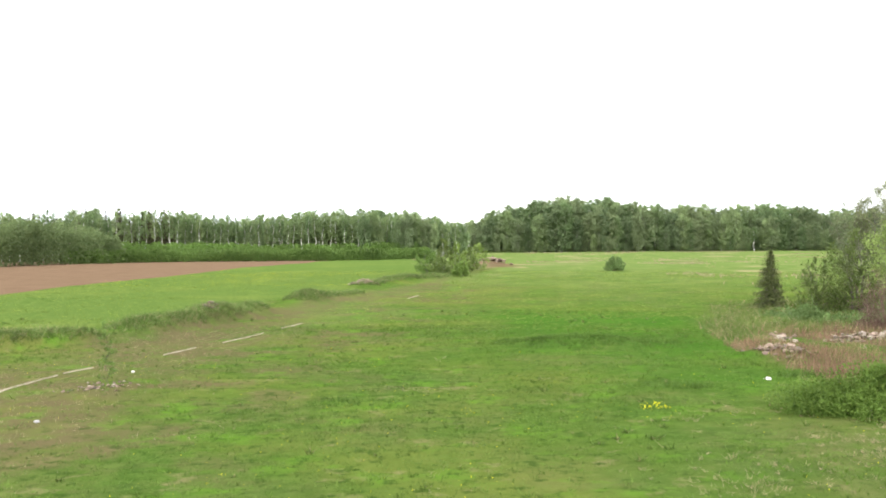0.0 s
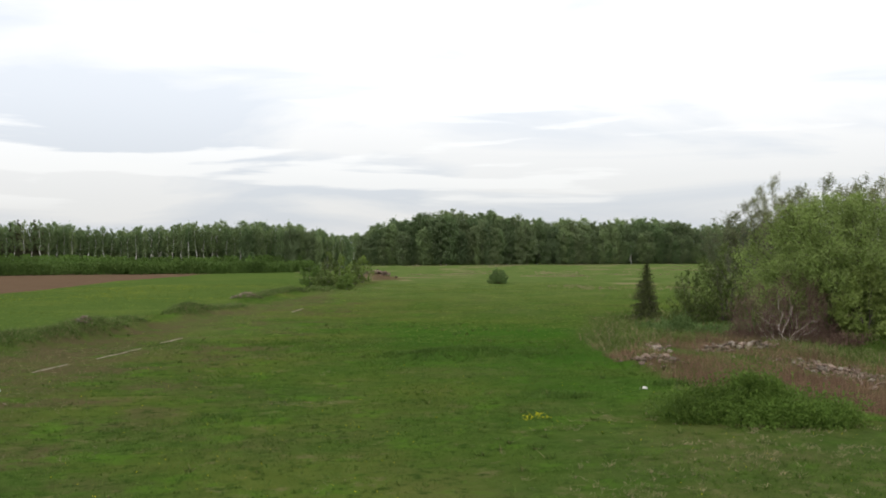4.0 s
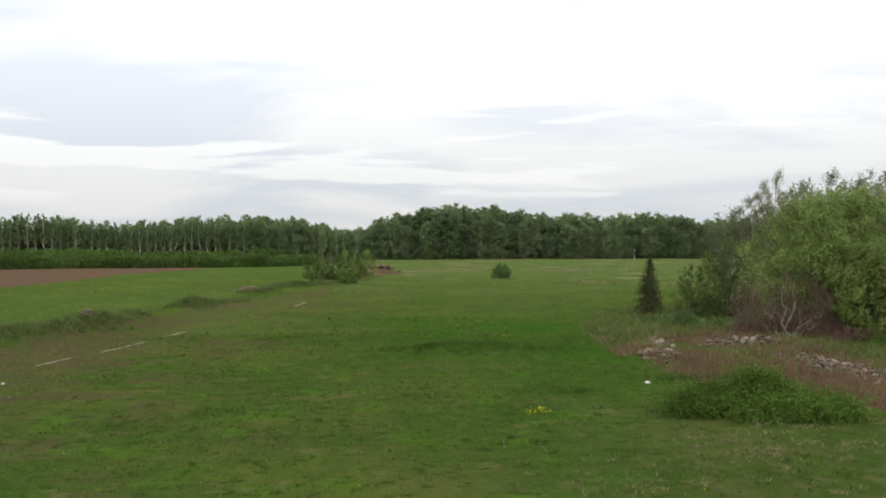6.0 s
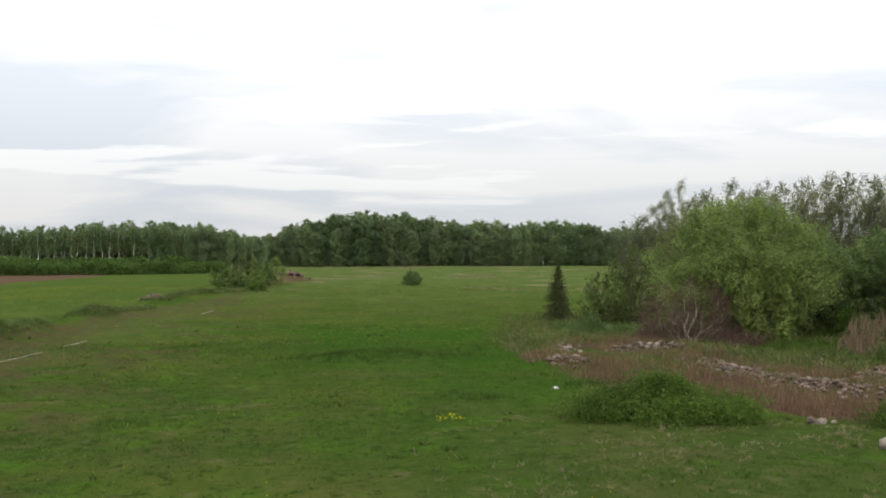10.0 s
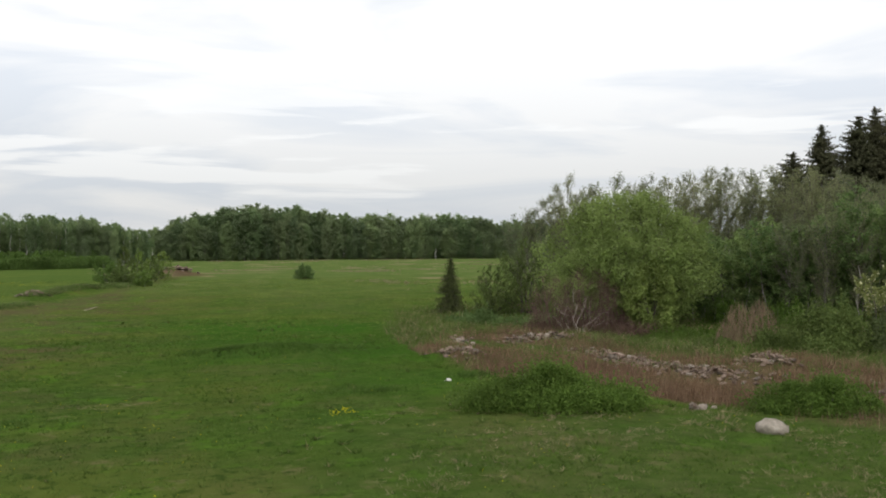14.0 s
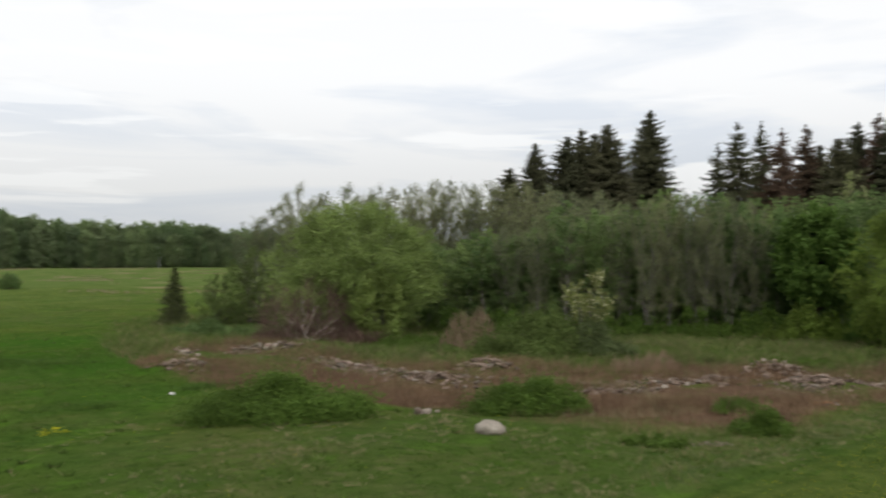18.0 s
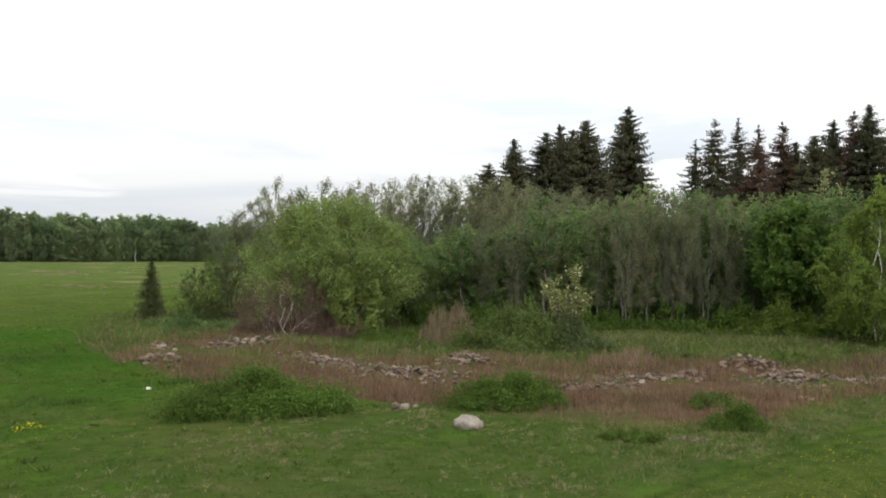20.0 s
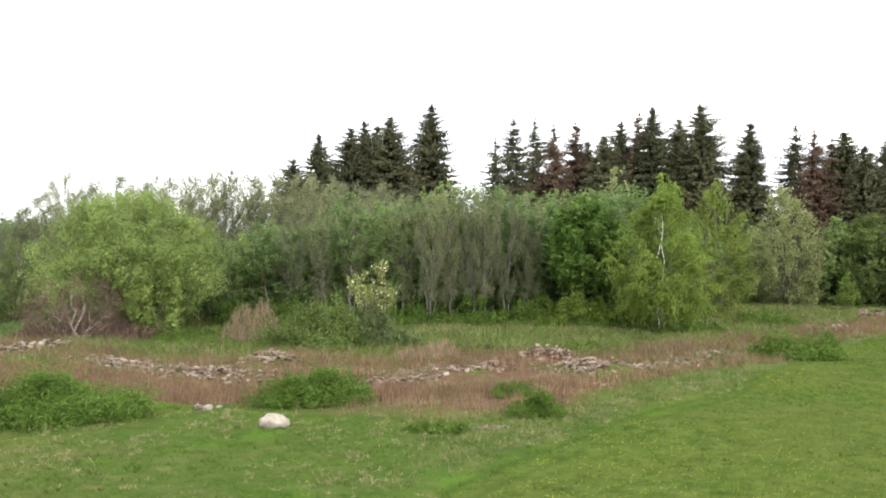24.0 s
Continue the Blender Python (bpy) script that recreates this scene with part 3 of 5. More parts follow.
def broadleaf(name, seed, h, outline, leaf, leaf_mat, bark, label, limbs=60, twigs=16, per=14, category="tree", group="", stems=1, splay=0.2,
              base=0.1, rise=0.5, arch=0.1, hang=0.0, slim=0.5, girth=0.014, inner=0.3, lean=0.0, spray=0.28, scatter=0.16, top=0.93, twig=0.007, split=0, gaps=0.0, twig_mat=None, limb_mat=None, lump=0.16):
    """A leafy tree or tall shrub grown from stems to limbs to twigs, with leaves along the twigs.
    outline: (share of the height, radius) from the lowest leaves to the tip."""
    rng = np.random.default_rng(seed)
    ob = thing(name, label, category, group)
    hs, rs = np.array([o[0] for o in outline]), np.array([o[1] for o in outline])
    wide = rs.max()
    lines, bodies = [], []
    for k in range(stems):
        ang = 2 * np.pi * k / stems + rng.uniform(0, 0.9)
        off = 0.0 if stems == 1 else wide * splay
        foot = np.array([off * 0.3 * math.cos(ang), off * 0.3 * math.sin(ang), -0.15])
        tip = np.array([off * 1.5 * math.cos(ang) + lean * h, off * 1.5 * math.sin(ang), h * top * (1 if k == 0 else rng.uniform(0.75, 1.0))])
        line = bend(rng, foot, tip, 9, 0.014)
        t = Tubes()
        t.add(line, np.linspace(h * girth, h * girth * 0.15, 9), 7)
        lines.append(line)
        bodies.append(t)
    # where the limbs end: over the outline, and some inside it
    grid = np.linspace(hs[0], hs[-1], 200)
    pace = np.interp(grid, hs, rs) + 0.12 * wide
    u = np.interp((np.arange(limbs) + rng.uniform(0, 1, limbs)) / limbs, np.cumsum(pace) / pace.sum(), grid)
    az = rng.permutation(limbs) * 2.39996 + rng.uniform(-0.4, 0.4, limbs)
    q = np.where(rng.uniform(0, 1, limbs) < inner, rng.uniform(0.25, 0.75, limbs), rng.uniform(0.78, 1.04, limbs))
    bumps = 1 + lump * np.sin(az * 3 + seed) * np.cos(u * 9 + seed)
    r = np.interp(u, hs, rs) * q * bumps
    ends = np.stack([r * np.cos(az) + lean * u * h, r * np.sin(az), u * h], 1)
    keep = lattice(ends[:, 0] * 2 + ends[:, 1], ends[:, 2] + seed * 3.1, wide * 0.7, seed) > gaps * 2 - 1.01
    a, b, own, boughs = [], [], [], Tubes()
    for k in np.flatnonzero(keep):
        j = int(np.argmin([np.hypot(*(ends[k, :2] - l[5, :2])) for l in lines]))
        z0 = max(ends[k, 2] - rise * r[k] - 0.04 * h, base * h)
        line = lines[j]
        start = np.array([np.interp(z0, line[:, 2], line[:, c]) for c in range(3)])
        mid = (start + ends[k]) / 2 + (0, 0, arch * r[k]) + rng.normal(size=3) * 0.04 * wide
        t = np.linspace(0, 1, 6)[:, None]
        curve = start * (1 - t) ** 2 + mid * 2 * t * (1 - t) + ends[k] * t ** 2
        thick = h * girth * 0.34 * (1.1 - u[k])
        if len(own) < split:
            limb = Tubes()
            own.append((j, limb))
        else:
            limb = boughs
        limb.add(curve, np.linspace(thick + 0.005, 0.005, 6), 5)
        s = rng.uniform(0.3, 1.0, twigs) ** 0.75
        p = np.stack([np.interp(s, t[:, 0], curve[:, c]) for c in range(3)], 1)
        way = (ends[k] - start) / (np.linalg.norm(ends[k] - start) + 1e-6)
        d = way * 0.55 + rng.normal(size=(twigs, 3)) * 0.6
        d /= np.linalg.norm(d, axis=1)[:, None]
        d[:, 2] -= hang
        long = spray * wide * rng.uniform(0.45, 1.25, twigs) * (1.15 - 0.45 * s)
        a.append(p)
        b.append(p + d * long[:, None])
    a, b = np.concatenate(a), np.concatenate(b)
    b[:, 2] = np.maximum(b[:, 2], 0.08)
    trunks = [part("trunk", t.mesh("trunk", bark), ob) for t in bodies]
    for j, limb in own:
        part("limb", limb.mesh("limb", limb_mat or bark), trunks[j])
    if boughs.n:
        tagged(part("boughwork", boughs.mesh("boughwork", limb_mat or bark), ob), kind="stuff")
    if twig:
        v, f = prisms(a, b, twig, twig * 0.35)
        tagged(part("branchwork", mesh_from("branchwork", v, f, mat=twig_mat or M_BRANCH), ob), kind="stuff")
    if per:
        n = len(a)
        s = rng.uniform(0.1, 1.06, (n, per, 1))
        span = np.linalg.norm(b - a, axis=1)[:, None, None]
        p = a[:, None] * (1 - s) + b[:, None] * s + rng.normal(size=(n, per, 3)) * scatter * span
        ways = np.repeat((b - a) / span[:, 0], per, 0)
        p = p.reshape(-1, 3)
        ok = p[:, 2] > 0.05
        v, f = cards(rng, p[ok], leaf, hang * 0.6, slim, 0.3, ways[ok] * 0.8)
        part("crown", mesh_from("crown", v, f, mat=leaf_mat), ob)
    return ob


def spruce(name, seed, h, r, label, needles, group="", low=0.06, layers=70, arms=9, bare=0.0, ragged=0.12, power=0.8, full=0.55, size=0.3, rep=5):
    """A spruce: straight trunk, bare leader, and tiers of boughs that sweep down and lift at their tips."""
    rng = np.random.default_rng(seed)
    ob = thing(name, label, "spruce tree", group)
    trunk = Tubes()
    trunk.add(bend(rng, (0, 0, -0.2), (0, 0, h), 9, 0.002), np.linspace(h * 0.013, 0.012, 9), 7)
    spots, ways, lens = [], [], []
    sides = 1 + 0.18 * rng.normal(size=12)
    for k in range(layers):
        f = low + (0.992 - low) * (max(0.0, k + rng.uniform(-0.4, 0.4)) / (layers - 1)) ** 0.9
        u = 1 - min(f, 0.996)
        reach = r * min(1.0, u / full) ** power * rng.uniform(1 - 1.6 * ragged, 1 + 0.6 * ragged) + 0.02
        for i in range(max(4, int(arms * min(1, 0.45 + u * 2)))):
            if rng.uniform() < bare:
                continue
            ang = rng.uniform(0, 2 * np.pi)
            L = reach * rng.uniform(1 - 2.4 * ragged, 1 + ragged) * sides[int(ang / 2 / np.pi * 12) % 12]
            fz = f + rng.normal() * 0.004
            s = np.linspace(0.12, 1.0, max(3, int(2 + L * 3.2)))
            fall = (0.45 - 1.35 * min(1.0, u * 3.0)) * 0.55 + rng.uniform(-0.12, 0.12)
            z = fz * h + (fall * s + 0.26 * min(1, u * 4) * s ** 3) * L
            ca, sa = math.cos(ang), math.sin(ang)
            p = np.stack([s * L * ca, s * L * sa, z], 1)
            spots.append(p)
            ways.append(np.tile([ca, sa, fall - 0.15 * min(1, u * 4)], (len(s), 1)))
            lens.append(size * (0.45 + 0.55 * min(1.0, L / 1.4)) * (1.15 - 0.45 * s))
            if L > 0.6 and i % 3 == 0:
                trunk.add(p[[0, len(p) // 2, -1]], [0.028, 0.018, 0.007], 4)
    part("trunk", trunk.mesh("trunk", M_BARK), ob)
    p, w, l = np.repeat(np.concatenate(spots), rep, 0), np.repeat(np.concatenate(ways), rep, 0), np.repeat(np.concatenate(lens), rep)
    side = np.stack([-w[:, 1], w[:, 0], 0 * l], 1) * (rng.normal(size=len(l)) * 0.55)[:, None]
    w = w + side + np.stack([0 * l, 0 * l, -np.abs(rng.normal(size=len(l))) * 0.5], 1) * (np.abs(p[:, 2:3]) < h * 0.93)
    p = p + w * (l * 0.25)[:, None] + rng.normal(size=p.shape) * l[:, None] * 0.22
    tz = rng.uniform(0.955, 1.0, 40)
    tip = np.stack([rng.normal(size=40) * 0.02, rng.normal(size=40) * 0.02, tz * h], 1)
    p, l, w = np.concatenate([p, tip]), np.concatenate([l, np.full(40, size * 0.45)]), np.concatenate([w, np.tile([0, 0, 2.0], (40, 1))])
    v, q = cards(rng, p, l * 1.25, 0.0, 0.26, 0.3, w)
    part("foliage", mesh_from("foliage", v, q, mat=needles), ob)
    return ob


def at(az, d, turn=0.0, s=1.0, sz=None, sink=0.0):
    """The pose of a thing that stands on the ground there, scaled."""
    x, y = P(az, d)
    return Matrix.Translation((x, y, float(height(x, y)) - sink)) @ Matrix.Rotation(radians(turn), 4, "Z") @ Matrix.Diagonal((s, s, sz or s, 1))


def again(ob, m):
    """A copy of a thing that already stands somewhere, at the pose and scale m."""
    return copy_thing(ob, m @ Matrix.Diagonal((1 / ob.scale[0], 1 / ob.scale[1], 1 / ob.scale[2], 1)))


def put(ob, m):
    ob.matrix_basis = m
    return ob


# ---- ground ----
def build_ground():
    az = np.concatenate([np.arange(-180, -40, 4.0), np.arange(-40, -28, 0.8), np.arange(-28, 78, 0.2), np.arange(78, 92, 0.8), np.arange(92, 180, 4.0)])
    r = np.concatenate([[0.5, 5, 10, 14], 17 * 1.0125 ** np.arange(0, 300), [800, 950, 1200, 1600, 2400, 3600, 4900]])
    A, D = np.meshgrid(np.radians(az), r)
    x, y = D * np.sin(A), D * np.cos(A)
    z = np.where(D < 700, height(x, y), 0.0)
    z = np.where(D > 620, z * 0.4, z)
    n, k = len(r), len(az)
    idx = np.arange(n * k).reshape(n, k)
    nxt = np.roll(idx, -1, 1)
    quads = np.stack([idx[:-1], idx[1:], nxt[1:], nxt[:-1]], -1).reshape(-1, 4)
    mid = len(x.ravel())
    verts = np.concatenate([np.stack([x, y, z], -1).reshape(-1, 3), [[0, 0, float(height(0.0, 0.0))]]])
    fan = np.stack([nxt[0], np.full(k, mid), idx[0]], -1)
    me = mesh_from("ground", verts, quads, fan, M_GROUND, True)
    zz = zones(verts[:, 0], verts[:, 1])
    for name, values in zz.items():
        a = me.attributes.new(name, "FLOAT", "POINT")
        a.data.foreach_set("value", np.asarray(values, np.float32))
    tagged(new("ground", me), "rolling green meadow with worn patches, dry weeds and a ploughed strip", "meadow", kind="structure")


build_ground()


def sow(name, label, category, mat, seed, count, d0, d1, a0, a1, weight, tall, blades, wide, lean=0.8):
    """Blades of grass in tufts over the sector, kept where weight(zones, x, y) allows."""
    rng = np.random.default_rng(seed)
    d = np.sqrt(rng.uniform(d0 * d0, d1 * d1, count))
    a = np.radians(rng.uniform(a0, a1, count))
    x, y = d * np.sin(a), d * np.cos(a)
    w = weight(zones(x, y), x, y)
    keep = rng.uniform(0, 1, count) < w
    x, y, d = x[keep], y[keep], d[keep]
    n = len(x)
    x, y, d = np.repeat(x, blades), np.repeat(y, blades), np.repeat(d, blades)
    tuft = np.repeat(rng.uniform(0.6, 1.3, n), blades)
    x, y = x + rng.normal(size=n * blades) * tall * 0.3, y + rng.normal(size=n * blades) * tall * 0.3
    z = height(x, y)
    hh = tall * tuft * rng.uniform(0.5, 1.2, n * blades)
    ang = rng.uniform(0, 2 * np.pi, n * blades)
    w = wide * rng.uniform(0.7, 1.4, n * blades) * (0.6 + d / d1 * 0.4)
    dx, dy = np.cos(ang) * w / 2, np.sin(ang) * w / 2
    lx, ly = rng.normal(size=n * blades) * hh * lean, rng.normal(size=n * blades) * hh * lean
    base = z - 0.03
    v = np.stack([np.stack([x - dx, y - dy, base], 1), np.stack([x + dx, y + dy, base], 1), np.stack([x + lx, y + ly, base + hh], 1)], 1)
    ob = new(name, mesh_from(name, v.reshape(-1, 3), None, np.arange(3 * n * blades).reshape(-1, 3), mat))
    return tagged(ob, label, category, kind="stuff")


def cleared(x, y):
    """Thinner weeds where the stones lie."""
    a, _ = near_line(x, y, [P(27.3, 49.4), P(30, 46.4), P(33.5, 43.4), P(36.6, 40.5)])
    b, _ = near_line(x, y, [P(21.8, 53.6), P(25.8, 54.4)])
    b = b - 0.9
    c, _ = near_line(x, y, [P(43.2, 39), P(48.6, 39.8), P(54.5, 40.6), P(60.3, 44.2), P(64, 49.4)])
    return 0.18 + 0.82 * ease(np.minimum(np.minimum(a, b), c), 0.9, 2.2)


def meadow_weight(z, x, y):
    patch = 0.55 + 0.45 * lattice(x, y, 3.5, 21)
    return np.clip((1 - z["soil"]) * (1 - 0.75 * z["track"]) * (1 - 0.8 * z["dry"]) * patch, 0, 1)


sow("meadow_grass", "short green meadow grass in uneven tufts", "grass", M_GRASS, 31, 120000, 19, 62, -28, 76, meadow_weight, 0.11, 3, 0.026)
sow("field_grass", "green field grass farther out in the meadow", "grass", M_FIELD, 32, 120000, 58, 170, -28, 30, meadow_weight, 0.11, 3, 0.06)
sow("rough_grass", "tall rough grass going to seed by the trees", "grass", M_ROUGHGRASS, 33, 80000, 44, 92, 15, 78, lambda z, x, y: z["rough"] * (0.6 + 0.4 * lattice(x, y, 2.5, 22)) + 0.25 * z["dry"], 0.45, 4, 0.035)
sow("dry_weeds", "brown dry weeds and last year's grass", "dry grass", M_DRYGRASS, 34, 90000, 30, 80, 14, 80, lambda z, x, y: cleared(x, y) * z["dry"] * np.clip(0.62 + 0.6 * lattice(x, y, 2.2, 23), 0, 1), 0.42, 5, 0.028, 0.25)
sow("straw_tufts", "pale straw tufts in the short grass", "dry grass", M_STRAW, 35, 60000, 20, 60, -28, 76, lambda z, x, y: np.clip(0.5 * z["track"] + ease(lattice(x, y, 2.1, 24) + lattice(x, y, 9, 25) * 0.6, 0.75, 1.1), 0, 1) * (1 - z["mown"]), 0.12, 3, 0.014, 0.6)


sow("dry_stalks", "tall brown stalks standing in clumps", "dry grass", M_TWIG, 39, 26000, 30, 80, 16, 80, lambda z, x, y: cleared(x, y) * z["dry"] * np.clip(1.4 * lattice(x, y, 3.2, 29), 0, 1), 0.75, 7, 0.02, 0.2)
sow("green_weeds", "green weeds coming up among dry stalks", "grass", M_ROUGHGRASS, 40, 22000, 30, 80, 16, 80, lambda z, x, y: cleared(x, y) * z["dry"] * np.clip(1.3 * lattice(x, y, 4.2, 30) - 0.1, 0, 1), 0.4, 7, 0.03, 0.4)
sow("bleached_grass", "bleached tufts of last year's grass among brown weeds", "dry grass", M_STRAW, 42, 30000, 28, 80, 16, 80, lambda z, x, y: np.clip(z["dry"] + 0.3 * ease(z["dry"], 0.02, 0.3) + 0.55 * z["rough"] + 0.4 * z["verge"], 0, 1) * np.clip(1.6 * lattice(x, y, 2.6, 61) + 0.6 * lattice(x, y, 8, 62) - 0.1, 0, 1), 0.34, 7, 0.018, 0.5)
sow("pale_tufts", "pale straw tufts far out in the meadow", "dry grass", M_STRAW, 41, 60000, 120, 430, -1, 24, lambda z, x, y: np.clip(1.5 * lattice(x, y, 13, 45) + 0.8 * lattice(x, y, 5, 46) - 0.75, 0, 1) * z["pale"], 0.4, 3, 0.12, 0.4)
sow("tussocks", "dark green tussocks of coarse grass", "grass", M_GRASS, 37, 15000, 19, 75, -28, 76, lambda z, x, y: np.clip(lattice(x, y, 6, 27) + 0.25, 0, 1) * (1 - z["dry"]) * (1 - 0.8 * z["mown"]) * (1 - 0.6 * z["track"]), 0.15, 12, 0.026, 0.7)
sow("bright_tufts", "bright green tufts in the meadow grass", "grass", M_BRIGHT, 43, 26000, 19, 60, -10, 76, lambda z, x, y: np.clip(1.6 * lattice(x, y, 2.8, 63) + 0.7 * lattice(x, y, 9, 64) - 0.15, 0, 1) * (1 - z["dry"]) * (1 - z["track"]), 0.12, 8, 0.03, 0.6)
sow("mown_tufts", "darker tufts in the mown grass", "grass", M_RANK, 44, 50000, 19, 62, 36, 76, lambda z, x, y: z["mown"] * np.clip(1.5 * lattice(x, y, 0.9, 65) + 0.9 * lattice(x, y, 3, 66) - 0.1, 0, 1), 0.08, 7, 0.02, 0.7)
sow("straw_tussocks", "faded straw-coloured tussocks in the meadow", "dry grass", M_FADED, 38, 40000, 19, 60, 8, 76, lambda z, x, y: np.clip((0.6 * lattice(x, y, 3.1, 28) + 0.5 * lattice(x, y, 1.0, 31) + 0.1) * z["worn"], 0, 1) * (1 - z["dry"]) * (1 - z["mown"]), 0.14, 9, 0.018, 0.7)


def mound_weight(z, x, y):
    """Taller grass on the low mound and in a few lush spots."""
    w = np.zeros(np.shape(x))
    for az, d, a, b, k in ((8.5, 50.0, 3.7, 1.7, 1.0), (12.2, 52.5, 1.5, 1.0, 0.4), (13.5, 36.5, 1.3, 0.8, 0.6), (20.6, 40.5, 1.0, 1.0, 0.8), (-6, 33, 1.6, 0.8, 0.4)):
        px, py = P(az, d)
        ca, sa = math.cos(radians(az)), math.sin(radians(az))
        u, v = (x - px) * ca - (y - py) * sa, (x - px) * sa + (y - py) * ca
        w = w + k * np.exp(-((u / a) ** 2 + (v / b) ** 2) ** 1.5)
    return np.clip(w * (0.75 + 0.5 * lattice(x, y, 0.9, 71)), 0, 1)


sow("mound_grass", "taller dark green grass on a low mound in the meadow", "grass", M_MOUND, 45, 150000, 30, 80, -8, 22, mound_weight, 0.2, 6, 0.035, 0.5)
sow("dock_plants", "dark dock leaves dotted over the meadow", "weeds", M_RANK, 46, 600, 19, 75, -28, 72, lambda z, x, y: (1 - z["dry"]) * (1 - 0.6 * z["mown"]) * np.clip(0.35 + 0.8 * lattice(x, y, 8, 72), 0, 1), 0.2, 22, 0.045, 0.8)


sow("verge_grass", "rough uncut grass between the mown strip and the dry weeds", "grass", M_ROUGHGRASS, 47, 60000, 22, 75, 44, 78, lambda z, x, y: z["verge"] * np.clip(0.6 + 0.7 * lattice(x, y, 1.6, 73), 0, 1), 0.2, 5, 0.022, 0.6)


def bank_weight(z, x, y):
    b, _ = near_line(x, y, BERM)
    return np.exp(-(b / 2.0) ** 4) * ease(height(x, y), 0.2, 0.5)


sow("bank_grass", "dark rank grass along the bank", "grass", M_BANK, 36, 300000, 45, 165, -30, 2, bank_weight, 0.34, 5, 0.045)


# ---- far woods ----
SKY_AZ = (-45, -24.5, -20.7, -15.9, -12, -8.4, -5.6, -2.7, -0.6, 0.7, 2.1, 3.2, 4.8, 7.2, 10.5, 13.5, 19, 22.4, 40)
SKY_EL = (1.6, 1.62, 1.8, 1.78, 1.42, 1.77, 1.85, 1.8, 1.55, 1.08, 1.15, 1.8, 2.12, 2.45, 2.3, 1.85, 1.94, 1.6, 1.5)


def skyline(az, d):
    return 5.5 + d * math.tan(radians(float(np.interp(az, SKY_AZ, SKY_EL))))


def forest_templates():
    t = []
    for s in range(6):
        w = 0.9 + 0.12 * (s % 3)
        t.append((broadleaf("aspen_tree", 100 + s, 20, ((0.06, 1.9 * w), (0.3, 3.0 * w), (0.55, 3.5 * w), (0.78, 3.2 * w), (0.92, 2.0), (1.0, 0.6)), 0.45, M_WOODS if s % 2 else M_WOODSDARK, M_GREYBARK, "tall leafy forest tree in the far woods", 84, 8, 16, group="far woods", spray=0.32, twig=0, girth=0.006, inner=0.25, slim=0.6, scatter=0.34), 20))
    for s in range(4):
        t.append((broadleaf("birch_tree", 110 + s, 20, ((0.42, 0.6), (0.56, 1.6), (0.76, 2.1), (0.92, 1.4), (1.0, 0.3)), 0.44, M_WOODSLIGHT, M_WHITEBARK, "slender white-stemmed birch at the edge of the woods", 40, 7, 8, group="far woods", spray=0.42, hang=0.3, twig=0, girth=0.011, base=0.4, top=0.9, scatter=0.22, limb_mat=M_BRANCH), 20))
    for s in range(2):
        t.append((spruce("forest_spruce", 120 + s, 20, 3.3, "dark pointed spruce among the far birches", M_NEEDLE, "far woods", layers=34, arms=8, size=0.8, rep=4, full=0.8), 20))
    return t


def plant_woods():
    rng = np.random.default_rng(5)
    kinds = forest_templates()
    used = set()

    def stand(k, az, d, h, slim=1.0):
        ob, nominal = kinds[k]
        s = h / nominal
        w = s * slim * rng.uniform(*((0.9, 1.5) if k < 6 else (0.85, 1.25)))
        m = at(az, d, rng.uniform(0, 360), w, s, 0.1)
        if k in used:
            again(ob, m)
        else:
            put(ob, m)
            used.add(k)
    # birch and spruce wood beyond the ploughed strip
    for i in range(200):
        az = -27 + 28 * (i + rng.uniform(-0.4, 0.4)) / 199
        row = i % 3
        d = np.interp(az, (-27, -20, 0), (285, 300, 330)) + row * 9 + rng.uniform(-3, 3)
        spiky = az < -15.5
        pick = (6, 7, 8, 9) if row == 0 else (10, 11, 10, 11, 6, 1, 3) if spiky else (1, 3, 5, 1, 3, 5, 7, 9) if az > -6 else (1, 3, 5, 1, 3, 5, 7, 9, 10)
        tall = rng.uniform(0.82, 1.06) if row else rng.uniform(0.86, 1.06)
        stand(int(rng.choice(pick)), az, d, skyline(az, d) * tall)
    # the leafy stand at the near end of the birch wood
    for i in range(12):
        az = -4.6 + 4.2 * (i + rng.uniform(-0.4, 0.4)) / 11
        d = 318 + rng.uniform(-5, 5)
        stand(int(rng.choice([0, 1, 2, 3, 6, 8])), az, d, skyline(az, d) * rng.uniform(0.85, 1.02), 0.85)
    # the wooded rise across the meadow
    for i in range(250):
        az = 1.6 + 27 * (i + rng.uniform(-0.4, 0.4)) / 249
        row = i % 3
        d = np.interp(az, (2, 10, 29), (440, 440, 500)) + row * 12 + rng.uniform(-4, 4)
        k = int(rng.choice([0, 1, 2, 3, 4, 5])) if i % 17 else int(rng.choice([6, 8]))
        stand(k, az, d, skyline(az, d) * (rng.uniform(0.88, 1.08) if row else rng.uniform(0.35, 0.98)))
    # the gap between them, farther off
    for i in range(16):
        az = -1.5 + 5.5 * i / 15
        d = 640 + rng.uniform(-15, 15)
        stand(int(rng.choice([0, 1, 2, 3])), az, d, skyline(0.9, d) * rng.uniform(1.0, 1.15))


plant_woods()


